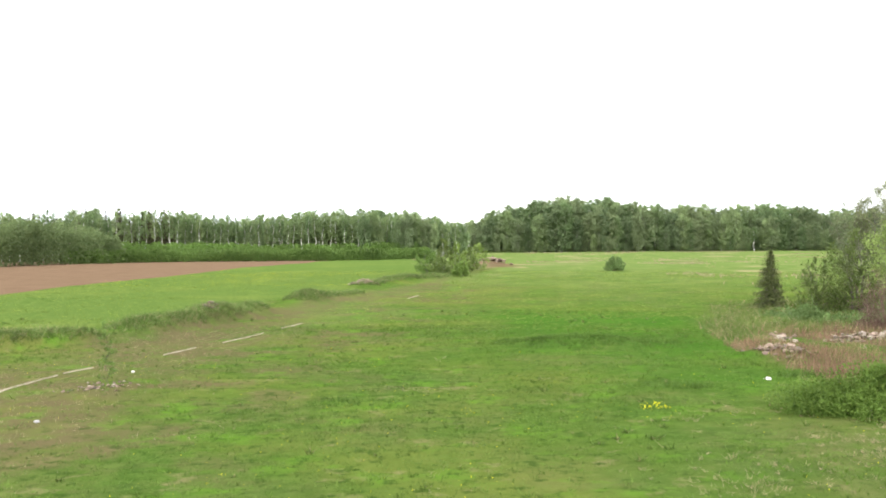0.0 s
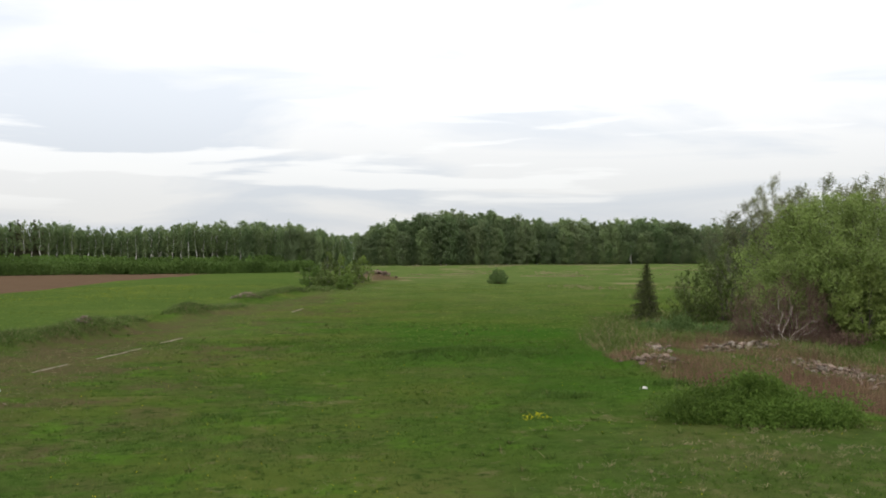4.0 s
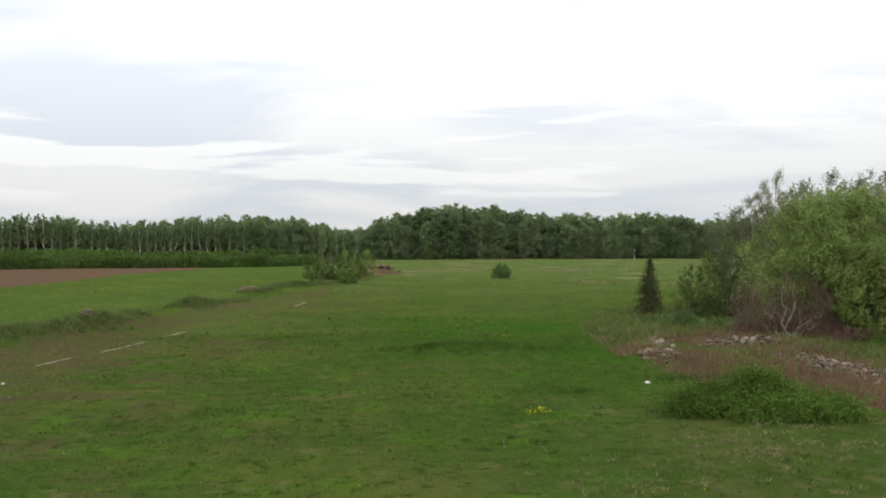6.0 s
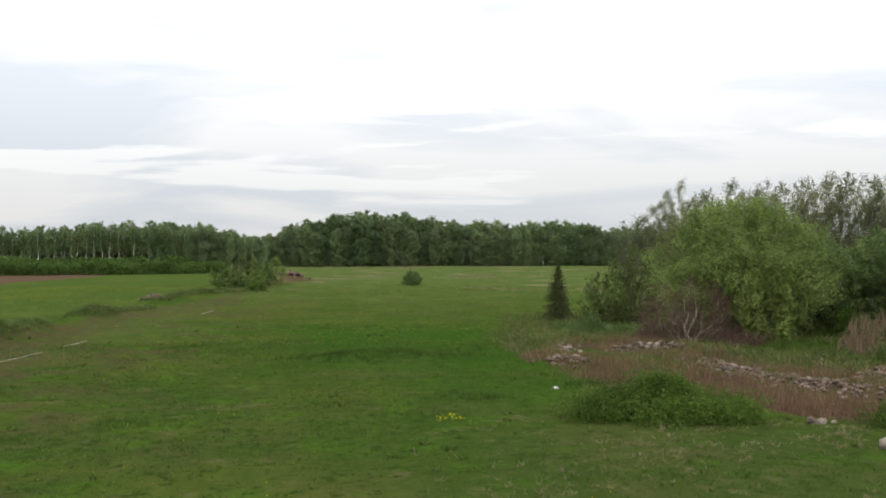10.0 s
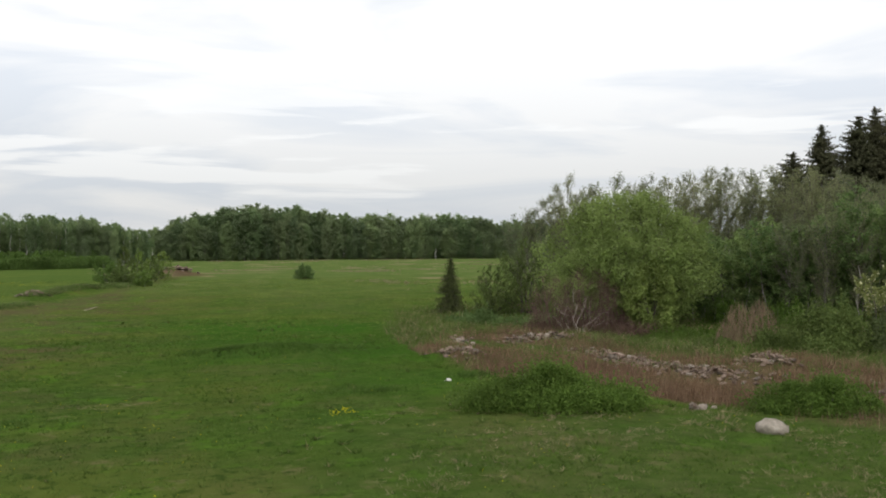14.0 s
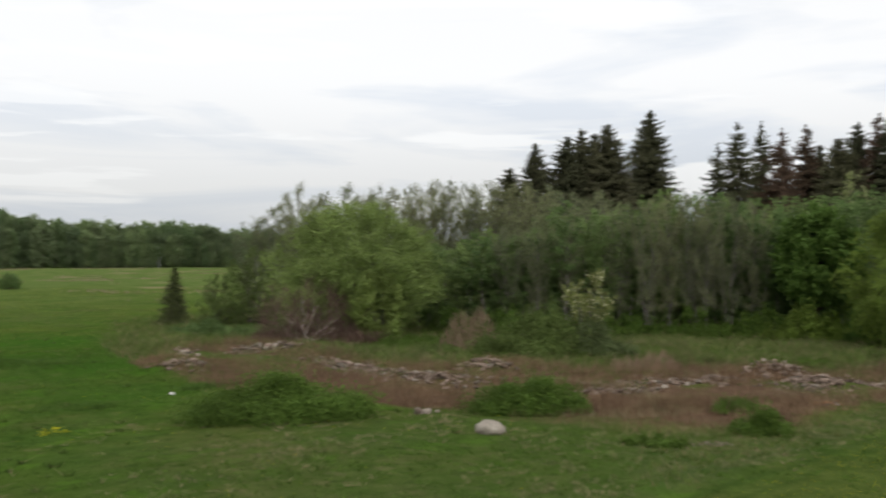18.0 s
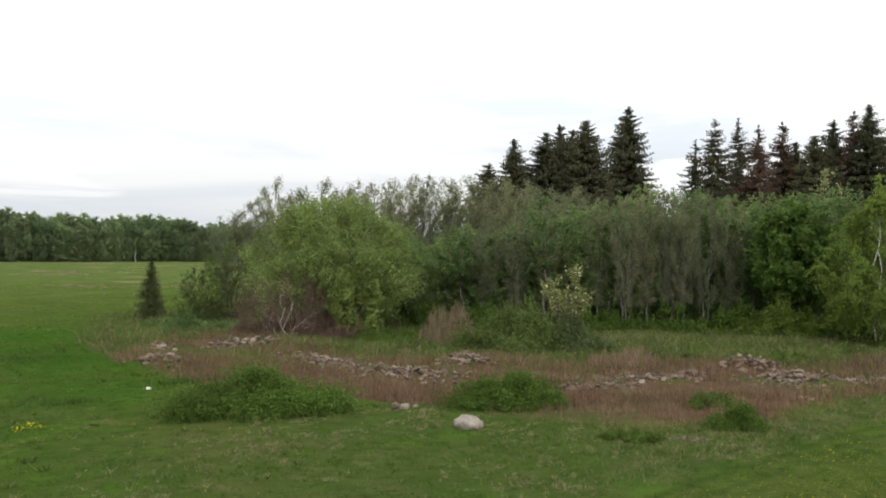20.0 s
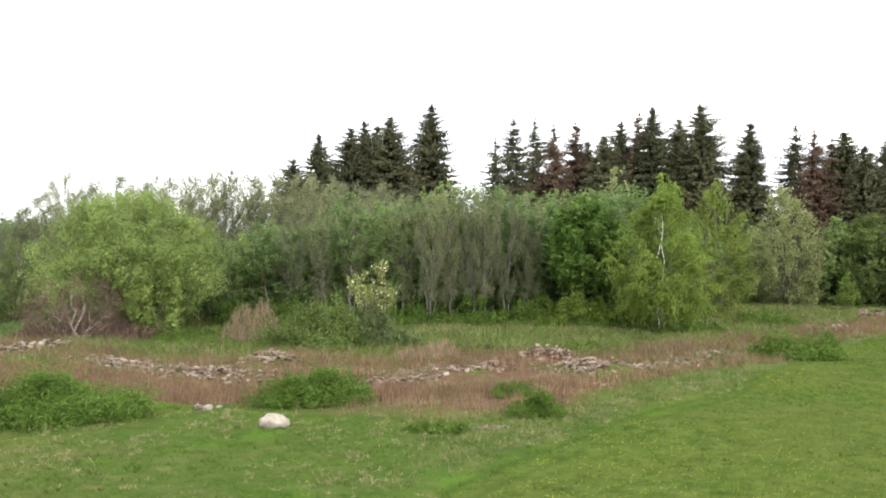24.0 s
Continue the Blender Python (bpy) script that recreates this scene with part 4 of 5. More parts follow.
def back_woods():
    """Depth behind the front trees, and a low closing line to the sides: one leafy mass."""
    rng = np.random.default_rng(8)
    n = 1100
    az = rng.uniform(-48, 40, n)
    d = np.where(az < 1, np.interp(az, (-48, -20, 1), (312, 345, 375)), np.interp(az, (1, 10, 40), (500, 475, 540))) + rng.uniform(0, 25, n)
    top = np.array([skyline(a, b) for a, b in zip(az, d)]) * rng.uniform(0.5, 0.8, n)
    x, y = d * np.sin(np.radians(az)), d * np.cos(np.radians(az))
    u = rng.uniform(0.02, 1, (n, 90))
    p = np.stack([x[:, None] + rng.normal(size=(n, 90)) * 2.4 * (1.1 - u), y[:, None] + rng.normal(size=(n, 90)) * 2.4 * (1.1 - u), top[:, None] * u], -1).reshape(-1, 3)
    v, q = cards(rng, p, 1.5)
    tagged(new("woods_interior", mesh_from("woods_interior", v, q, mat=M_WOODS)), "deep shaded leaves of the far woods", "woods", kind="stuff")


back_woods()


def hedge(name, label, mat, seed, n, az0, az1, depth, tall_az, tall_at, leaf, back=0):
    """Dense young growth along the far side of the ploughed strip."""
    rng = np.random.default_rng(seed)
    az = rng.uniform(az0, az1, n)
    d = np.interp(az, (-45, -24.8, -19, -8, -1), (215, 236, 262, 282, 303)) + back + rng.uniform(0, depth, n)
    tall = np.interp(az, tall_az, tall_at) * rng.uniform(0.78, 1.05, n)
    x, y = d * np.sin(np.radians(az)), d * np.cos(np.radians(az))
    z = height(x, y)
    u = rng.uniform(0, 1, (n, 110)) ** 0.75
    px = x[:, None] + rng.normal(size=(n, 110)) * 1.5 * (1.15 - u)
    py = y[:, None] + rng.normal(size=(n, 110)) * 1.5 * (1.15 - u)
    p = np.stack([px, py, z[:, None] + tall[:, None] * u], -1).reshape(-1, 3)
    v, q = cards(rng, p, leaf)
    tagged(new(name, mesh_from(name, v, q, mat=mat)), label, "hedge", kind="stuff")


hedge("thicket_hedge", "dense fresh green hedge beyond the ploughed strip", M_HEDGE, 9, 560, -21.5, -0.8, 9, (-21, -18, -1), (3.7, 3.5, 3.6), 0.5)
hedge("young_growth", "bright green young growth behind the hedge", M_YOUNG, 11, 420, -21.5, -1.5, 8, (-21.5, -19.5, -15, -12, -9, -5, -1.5), (6.2, 5.6, 5.2, 4.9, 4.9, 5.2, 5.6), 0.5, 14)
hedge("willow_thicket", "tall dull green willow thicket beside the ploughed strip", M_DULL, 10, 900, -46, -18.8, 12, (-45, -24, -20.5, -18.8), (11.5, 11, 9.5, 7), 0.55)

# ---- the grove beside the rubble bank ----
put(broadleaf("willow_tree", 1, 9.2, ((0.05, 3.4), (0.2, 5.4), (0.4, 6.5), (0.6, 6.3), (0.78, 5.1), (0.92, 3.1), (1.0, 0.8)), 0.19, M_WILLOW, M_BARK, "broad round goat willow with pale green leaves and low stems", 420, 18, 17, stems=7, splay=0.33, base=0.05, rise=0.9, arch=0.12, spray=0.17, inner=0.22, slim=0.42, girth=0.012, twig=0.006, split=21, hang=0.1, scatter=0.22), at(29.7, 68))
put(broadleaf("willow_shrub", 7, 4.7, ((0.05, 1.2), (0.3, 1.9), (0.65, 1.8), (0.9, 1.0), (1.0, 0.3)), 0.21, M_WILLOWYOUNG, M_BARK, "bright leafy young willow at the foot of the big willow", 60, 14, 12, stems=4, base=0.04, rise=1.0, spray=0.3, girth=0.009, slim=0.5, split=6), at(31.0, 62.3))
put(broadleaf("willow_shrub", 2, 6.3, ((0.04, 1.8), (0.3, 2.7), (0.6, 2.6), (0.85, 1.5), (1.0, 0.3)), 0.16, M_HAW, M_BARK, "thin dull green willow beside the big willow", 90, 14, 9, stems=5, base=0.05, rise=1.1, arch=0.0, spray=0.28, girth=0.008, slim=0.42, split=6), at(23.6, 76))
put(broadleaf("willow_shrub", 8, 4.2, ((0.04, 1.5), (0.35, 2.2), (0.7, 1.7), (1.0, 0.3)), 0.15, M_HAW, M_BARK, "low dull green willow at the end of the grove", 60, 12, 9, stems=5, base=0.05, rise=1.1, arch=0.0, spray=0.28, girth=0.008, slim=0.42), at(21.6, 77))
alders = [broadleaf("alder_tree", 40 + i, 12, ((0.16, 0.9), (0.45, 1.7), (0.7, 2.2), (0.88, 1.9), (0.97, 1.2), (1.0, 0.5)), 0.115, M_SPARSE, M_GREYBARK, "tall thin alder with sparse young leaves", 80, 20, 8, group="alders behind the willow", stems=1 + i % 2, splay=0.3, rise=1.2, arch=-0.12, spray=0.32, girth=0.0062, twig=0.011, inner=0.2, scatter=0.16, base=0.2, twig_mat=M_HAZE) for i in range(4)]
ALDERS = ((23.7, 88, 9.2), (24.9, 89, 10.6), (26.1, 88, 12.2), (27.5, 89, 11.4), (28.8, 87, 12.2), (30.0, 88, 11.5), (31.0, 86, 11.9), (32.2, 87, 11.9), (33.0, 86, 12.0),
          (33.9, 85, 12.5), (34.9, 86, 12.1), (35.8, 85, 12.4), (36.6, 84, 12.2), (37.5, 84, 12.6), (38.4, 83, 12.2), (39.4, 82, 12.3), (40.4, 82, 12.2), (41.6, 82, 11.8), (42.8, 83, 11.2), (44.2, 82, 11.4))
for i, (az, d, h) in enumerate(ALDERS):
    m = at(az, d, 77 * i, 1 + 0.12 * math.sin(i * 2.0), h * 0.985 / 12)
    put(alders[i], m) if i < 4 else again(alders[i % 4], m)

for i in range(13):
    again(alders[(i + 1) % 4], at(26.2 + 1.45 * i, 94 + 2 * math.sin(i * 1.9), 31 * i, 0.95, (10.6 + 1.2 * math.sin(i * 2.7)) / 12))

for i, (az, d, h) in enumerate(((45.4, 70.5, 9.2), (47.0, 69.6, 9.6), (48.2, 70.2, 9.8), (49.5, 70, 9.9), (50.4, 69.4, 9.4), (51.6, 69.5, 9.8), (53.0, 70, 9.2), (40.6, 71, 8.6), (42.4, 70.6, 9.0), (38.8, 71, 8.0))):
    again(alders[i % 4], at(az, d, 53 * i, 0.62 + 0.08 * math.sin(i * 3.1), h / 12))

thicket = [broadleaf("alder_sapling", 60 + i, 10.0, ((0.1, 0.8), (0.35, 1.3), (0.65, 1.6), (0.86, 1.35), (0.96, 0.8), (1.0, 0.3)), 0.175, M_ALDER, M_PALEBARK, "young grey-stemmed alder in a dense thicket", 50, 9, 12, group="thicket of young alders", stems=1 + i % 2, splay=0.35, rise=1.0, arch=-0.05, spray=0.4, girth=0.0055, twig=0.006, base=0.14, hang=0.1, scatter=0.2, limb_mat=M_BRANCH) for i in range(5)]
rng = np.random.default_rng(12)
for i in range(64):
    az = 33.5 + 26 * (i + rng.uniform(-0.3, 0.3)) / 63
    d = 71.5 + (i % 3) * 3.0 + rng.uniform(-1, 1)
    m = at(az, d, rng.uniform(0, 360), rng.uniform(0.9, 1.25), float(np.interp(az, (34, 39, 41, 44, 50, 58), (0.72, 0.76, 0.9, 0.97, 0.99, 0.96))) * rng.uniform(0.84, 1.06))
    put(thicket[i], m) if i < 5 else again(thicket[i % 5], m)
put(broadleaf("chestnut_tree", 3, 8.6, ((0.3, 1.7), (0.45, 2.7), (0.65, 3.0), (0.82, 2.5), (0.94, 1.4), (1.0, 0.5)), 0.26, M_DARKLEAF, M_BARK, "dense dark green round-crowned tree", 190, 15, 17, base=0.2, rise=0.6, spray=0.17, inner=0.25, slim=0.75, girth=0.016, split=14, lump=0.05, scatter=0.3), at(56.4, 68))
put(broadleaf("birch_tree", 4, 10.5, ((0.1, 2.4), (0.26, 3.8), (0.45, 3.7), (0.65, 2.7), (0.85, 1.4), (1.0, 0.1)), 0.16, M_BIRCH, M_WHITEBARK, "fresh green birch with white stem and hanging twigs", 95, 26, 17, stems=2, splay=0.12, base=0.16, rise=0.7, arch=0.16, hang=0.75, spray=0.3, girth=0.0065, twig=0.004, split=14, scatter=0.12, gaps=0.08, limb_mat=M_BRANCH), at(60.8, 64.5))
put(broadleaf("birch_tree", 5, 10.6, ((0.05, 2.4), (0.3, 3.3), (0.55, 2.9), (0.8, 1.6), (1.0, 0.2)), 0.18, M_YELLEAF, M_GREYBARK, "yellow-green young birch beside the white-stemmed birch", 90, 18, 12, stems=3, splay=0.2, base=0.06, rise=0.8, hang=0.4, spray=0.3, girth=0.007, split=9), at(63.9, 75))
put(broadleaf("grey_willow", 6, 10.8, ((0.05, 2.5), (0.3, 3.8), (0.6, 3.7), (0.85, 2.2), (1.0, 0.6)), 0.2, M_GREYLEAF, M_BARK, "silvery grey-green willow with upright stems", 110, 16, 15, stems=4, splay=0.25, base=0.05, rise=1.2, arch=-0.05, spray=0.26, girth=0.011, split=12), at(67.6, 93))
put(broadleaf("grey_willow", 9, 11.8, ((0.1, 1.6), (0.4, 2.4), (0.7, 2.2), (1.0, 0.4)), 0.22, M_GREYLEAF, M_BARK, "silvery willow rising behind the round-crowned tree", 50, 12, 10, stems=3, splay=0.25, base=0.1, rise=1.2, arch=-0.05, spray=0.34, girth=0.01), at(58.3, 80))
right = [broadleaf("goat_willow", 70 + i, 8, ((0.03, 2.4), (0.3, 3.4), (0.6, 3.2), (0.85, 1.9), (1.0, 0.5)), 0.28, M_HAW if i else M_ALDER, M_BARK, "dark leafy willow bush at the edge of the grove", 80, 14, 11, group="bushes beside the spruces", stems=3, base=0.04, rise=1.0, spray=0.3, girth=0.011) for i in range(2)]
for i, (az, d, s) in enumerate(((70.2, 97, 1.0), (72.2, 96, 1.05), (74.5, 97, 1.1), (77, 95, 1.1), (65.9, 97, 0.9), (80, 96, 1.1))):
    put(right[i], at(az, d, 0, s)) if i < 2 else again(right[i % 2], at(az, d, 60 * i, s))

SPRUCES = ((38.9, 14.9, 0), (40.4, 17.8, 0), (42.3, 17.9, 0), (43.1, 19.2, 0), (43.9, 18.5, 0), (44.7, 19.1, 0), (47.2, 21.1, 0), (51.0, 17.0, 1),
           (52.1, 19.1, 1), (53.4, 19.6, 1), (54.5, 18.1, 2), (55.8, 18.7, 2), (56.5, 16.8, 0), (57.5, 16.8, 0), (58.5, 18.9, 0), (59.5, 19.4, 2),
           (60.3, 19.7, 0), (61.8, 19.1, 0), (63.0, 19.9, 0), (65.8, 17.9, 0), (68.2, 17.9, 1), (69.2, 16.6, 2), (70.1, 16.0, 2), (70.7, 16.9, 0),
           (71.8, 14.9, 0), (73.0, 16.5, 0), (75.0, 17.5, 0), (77.5, 16.5, 1))
spruces = {0: [spruce("spruce_tree", 200 + i, 18, (4.3, 3.9, 4.7)[i], "tall dark green spruce behind the thicket", M_NEEDLE, "row of spruces", layers=84, arms=15, size=0.31, rep=8, full=0.62, power=0.72) for i in range(3)],
           1: [spruce("spruce_tree", 210 + i, 18, 3.9, "thin tall spruce with gaps between its boughs", M_NEEDLE, "row of spruces", layers=52, arms=12, bare=0.08, ragged=0.18, size=0.29, rep=8, full=0.62, power=0.7) for i in range(2)],
           2: [spruce("spruce_tree", 220, 18, 4.0, "dying spruce with brown needles", M_NEEDLEBROWN, "row of spruces", layers=70, arms=13, bare=0.06, ragged=0.15, size=0.29, rep=8, full=0.62, power=0.72)]}
seen = {0: 0, 1: 0, 2: 0}
for i, (az, h, kind) in enumerate(SPRUCES):
    c = seen[kind]
    seen[kind] += 1
    m = at(az, 105 + 3 * math.sin(i * 2.3), 47 * i, 0.95 + 0.12 * math.sin(i * 1.7) + (0.25 if h > 19.8 else 0), h * 1.03 / 18)
    row = spruces[kind]
    put(row[c], m) if c < len(row) else again(row[c % len(row)], m)
put(spruce("young_spruce", 231, 4.6, 1.2, "small dark spruce standing alone in the meadow", M_NEEDLEYOUNG, low=0.02, layers=54, arms=15, power=0.58, full=1.0, size=0.17, rep=9, ragged=0.12), at(19.1, 79.2))


# ---- undergrowth behind the thicket ----
def undergrowth():
    rng = np.random.default_rng(14)
    n = 900
    az = rng.uniform(33, 84, n)
    d = np.interp(az, (33, 58, 62, 66, 84), (80, 82, 84, 98, 104)) + rng.uniform(0, 14, n)
    tall = np.interp(az, (33, 40, 50, 60, 84), (5.5, 7.5, 9.5, 9.0, 8.0)) * rng.uniform(0.6, 1.0, n)
    x, y = d * np.sin(np.radians(az)), d * np.cos(np.radians(az))
    z = height(x, y)
    u = rng.uniform(0, 1, (n, 70))
    p = np.stack([x[:, None] + rng.normal(size=(n, 70)) * 0.9, y[:, None] + rng.normal(size=(n, 70)) * 0.9, z[:, None] + tall[:, None] * u], -1).reshape(-1, 3)
    v, q = cards(rng, p, 0.55)
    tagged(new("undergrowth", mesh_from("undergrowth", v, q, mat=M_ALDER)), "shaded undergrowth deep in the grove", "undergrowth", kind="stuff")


undergrowth()


# ---- shrubs and weeds ----
def shrub(name, seed, a, b, h, leaf, lumps, per, mat, label, category="shrub", up=0.0, slim=0.5):
    """A low shrub of leafy mounds on short stems; a and b: half its length and depth."""
    rng = np.random.default_rng(seed)
    ob = thing(name, label, category)
    t, w = rng.uniform(0, 2 * np.pi, lumps), rng.uniform(0, 1.08, lumps) ** 0.6
    x, y = a * 0.9 * w * np.cos(t), b * 0.85 * w * np.sin(t)
    rad = np.minimum(h * 0.45, rng.uniform(0.16, 0.46, lumps) * min(h, b) + 0.06)
    crest = 0.55 + 0.45 * lattice(x, y, max(a * 0.45, 0.4), seed) + 0.25 * lattice(x, y, max(a * 0.2, 0.25), seed + 1)
    z = np.maximum(h * (1 - 0.6 * np.minimum(w, 1) ** 3) * np.clip(crest, 0.2, 1.05) - rad, rad * 0.25)
    c = np.stack([x, y, z], 1)
    for k in range(min(lumps, 9) if h > 0.6 else 0):
        stem = Tubes()
        stem.add(bend(rng, (x[k] * 0.7, y[k] * 0.7, -0.1), c[k] + (0, 0, rad[k] * 0.5), 4, 0.06), np.linspace(0.022, 0.008, 4), 5)
        part("stem", stem.mesh("stem", M_BARK), ob)
    pos = puffs(rng, c, rad, per, 0.95, 4.0)
    low = puffs(rng, np.stack([x, y, z * 0.4], 1), rad * 0.9, per // 3, 0.9, 3.0)
    k = rng.integers(0, lumps, lumps * 2)
    rise = rng.uniform(0.2, 1.0, (lumps * 2, 9))
    shoot = c[k][:, None] + np.stack([rng.normal(size=(lumps * 2, 1)) * rad[k][:, None] * 0.5 + 0 * rise, rng.normal(size=(lumps * 2, 1)) * rad[k][:, None] * 0.5 + 0 * rise, rise * (rad[k][:, None] + 0.16 * h)], -1)
    pos = np.concatenate([pos, low, shoot.reshape(-1, 3)])
    pos = pos[pos[:, 2] > 0.02]
    v, q = cards(rng, pos, leaf, -up, slim)
    part("foliage", mesh_from("foliage", v, q, mat=mat), ob)
    return ob


put(shrub("bramble_bush", 301, 3.8, 2.0, 1.85, 0.1, 100, 320, M_SHRUB, "dense leafy green bush at the edge of the dry weeds", up=0.15), at(25.0, 32.9, -25))
put(shrub("bramble_bush", 302, 2.4, 1.4, 1.6, 0.09, 70, 330, M_SHRUB, "dense leafy green bush behind the boulder", up=0.15), at(39.7, 34.4, -40))
put(shrub("hawthorn_bush", 303, 3.1, 2.0, 3.5, 0.16, 80, 170, M_HAW, "rounded dull green bush on the rubble bank"), at(40.0, 52.8, -40))
put(shrub("rose_bush", 304, 2.1, 1.4, 2.3, 0.14, 40, 140, M_ROSE, "low grey-green bush beneath the flowering tree"), at(44.2, 53.5, -44))
put(broadleaf("cherry_tree", 305, 4.6, ((0.4, 1.0), (0.6, 1.7), (0.8, 1.6), (1.0, 0.6)), 0.15, M_BLOSSOM, M_GREYBARK, "small sparse tree with pale yellow-green blossom", 28, 9, 10, stems=3, splay=0.3, base=0.2, rise=1.1, spray=0.26, slim=0.8, girth=0.007, scatter=0.2, split=6), at(43.6, 54.6))
put(shrub("bramble_bush", 306, 0.78, 0.75, 1.0, 0.08, 26, 220, M_SHRUB, "small round green bush among dry weeds", up=0.2), at(51.9, 35.4, -52))
put(shrub("bramble_bush", 307, 0.9, 0.85, 1.15, 0.08, 28, 230, M_SHRUB, "small dark green bush at the foot of the bank", up=0.2), at(53.4, 31.2, -53))
put(shrub("nettle_patch", 308, 1.0, 0.6, 0.42, 0.11, 14, 110, M_SHRUB, "low nettle patch in short grass", "weeds", up=0.3), at(47.7, 28.6, -47))
put(shrub("bramble_bush", 309, 2.5, 1.5, 2.0, 0.16, 44, 140, M_SHRUB, "broad green bush on the edge of the mown grass", up=0.1), at(68.4, 50.5, -68))
put(shrub("bramble_bush", 310, 2.6, 1.4, 1.3, 0.16, 40, 130, M_SHRUB, "green bush below the big willow", up=0.15), at(33.4, 60.5, -33))
put(shrub("elder_bush", 311, 2.6, 1.6, 3.0, 0.2, 36, 130, M_BIRCH, "bright leafy elder bush at the foot of the trees"), at(55.6, 66.5, -55))
put(shrub("elder_bush", 312, 1.8, 1.2, 2.4, 0.2, 26, 120, M_DARKLEAF, "dark leafy elder bush beneath the birch"), at(59.0, 66.5, -58))
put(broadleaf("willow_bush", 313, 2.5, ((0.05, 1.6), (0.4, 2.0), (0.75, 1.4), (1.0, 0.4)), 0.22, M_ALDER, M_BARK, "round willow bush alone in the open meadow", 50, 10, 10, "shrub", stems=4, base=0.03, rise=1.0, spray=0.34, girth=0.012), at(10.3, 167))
put(broadleaf("sapling", 314, 3.0, ((0.1, 0.6), (0.5, 0.9), (1.0, 0.2)), 0.17, M_BIRCH, M_BARK, "narrow fresh green sapling before the dark bushes", 26, 8, 9, base=0.05, spray=0.5), at(70.9, 86))
put(broadleaf("sapling", 315, 2.3, ((0.1, 0.3), (0.5, 0.5), (1.0, 0.1)), 0.07, M_YOUNG, M_BRANCH, "thin green sapling growing beside the track", 20, 7, 8, base=0.05, spray=0.5, girth=0.0035, twig=0.002), at(-19.5, 38.6))
for i, (az, d, h, r) in enumerate(((-1.0, 150, 4.2, 2.2), (0.1, 152, 5.4, 2.6), (0.9, 154, 5.0, 2.2), (1.5, 160, 4.2, 2.2), (2.1, 172, 4.8, 2.4), (-0.2, 144, 2.6, 1.8), (1.1, 143, 2.4, 1.6))):
    put(broadleaf("birch_sapling", 320 + i, h, ((0.06, r * 0.7), (0.35, r), (0.7, r * 0.75), (1.0, 0.3)), 0.25, M_HAW if i % 2 else M_YOUNG, M_GREYBARK, "young birch bush at the end of the bank", 38, 9, 8, group="young birches by the bank", stems=3, base=0.04, rise=1.0, spray=0.3, girth=0.01), at(az, d, 60 * i))
for i, (az, d, a, h) in enumerate(((28.5, 74, 2.8, 1.6), (22.0, 66, 2.6, 1.3), (20.5, 70, 2.8, 1.2), (25.2, 68, 2.2, 1.5), (47.0, 68, 3.0, 2.0), (51.5, 67.5, 2.8, 2.2), (44.6, 68, 2.6, 2.2), (49.4, 69, 2.6, 1.8), (53.6, 68, 2.4, 2.0), (38.2, 68, 3.0, 2.2), (35.6, 70, 2.6, 2.0), (63.0, 63, 2.5, 1.0), (66.2, 72, 3.0, 1.6))):
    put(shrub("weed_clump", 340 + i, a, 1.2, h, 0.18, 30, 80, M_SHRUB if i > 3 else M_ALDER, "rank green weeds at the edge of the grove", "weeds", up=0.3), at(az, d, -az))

for i, (az, d, a, h) in enumerate(((30.4, 56, 1.7, 0.6), (32.4, 56.5, 2.0, 0.8), (34.6, 53.5, 1.4, 0.6), (45.8, 48.5, 1.6, 0.6), (49.5, 50, 2.0, 0.6), (56.0, 52, 2.2, 0.7), (60.2, 55, 1.8, 0.6))):
    put(shrub("weed_clump", 360 + i, a, 1.1, h, 0.11, 34, 90, M_SHRUB if i % 2 else M_HAW, "low green weeds growing behind the stones", "weeds", up=0.3), at(az, d, -az))


def dead_shrub():
    rng = np.random.default_rng(350)
    ob = thing("dead_shrub", "bleached leafless shrub with forked pale branches", "dead shrub")
    for k, (lean, L) in enumerate(((-64, 2.3), (-44, 2.6), (-25, 2.4), (-7, 3.0), (6, 2.8), (24, 2.3), (44, 2.9), (62, 2.3))):
        ang = radians(lean + rng.uniform(-6, 6))
        tip = np.array([L * math.sin(ang) * 0.9, rng.uniform(-0.8, 0.8), L * math.cos(ang) * 0.9 + 0.3])
        t = Tubes()
        line = bend(rng, (0.12 * math.sin(ang), rng.uniform(-0.1, 0.1), -0.1), tip, 7, 0.06)
        r = 0.022 if k in (3, 4) else rng.uniform(0.009, 0.015)
        t.add(line, np.linspace(r, r * 0.25, 7), 6)
        for j in (2, 3, 4, 5):
            side = line[j] + (tip - line[j]) * 0.6 + rng.normal(size=3) * (0.4, 0.4, 0.3)
            side[2] = max(side[2], line[j][2] + 0.15)
            t.add(bend(rng, line[j], side, 4, 0.07), np.linspace(r * 0.5, r * 0.12, 4), 5)
        part("branch", t.mesh("branch", M_DEADWOOD), ob)
    return ob


put(dead_shrub(), at(26.7, 60.5, -27))


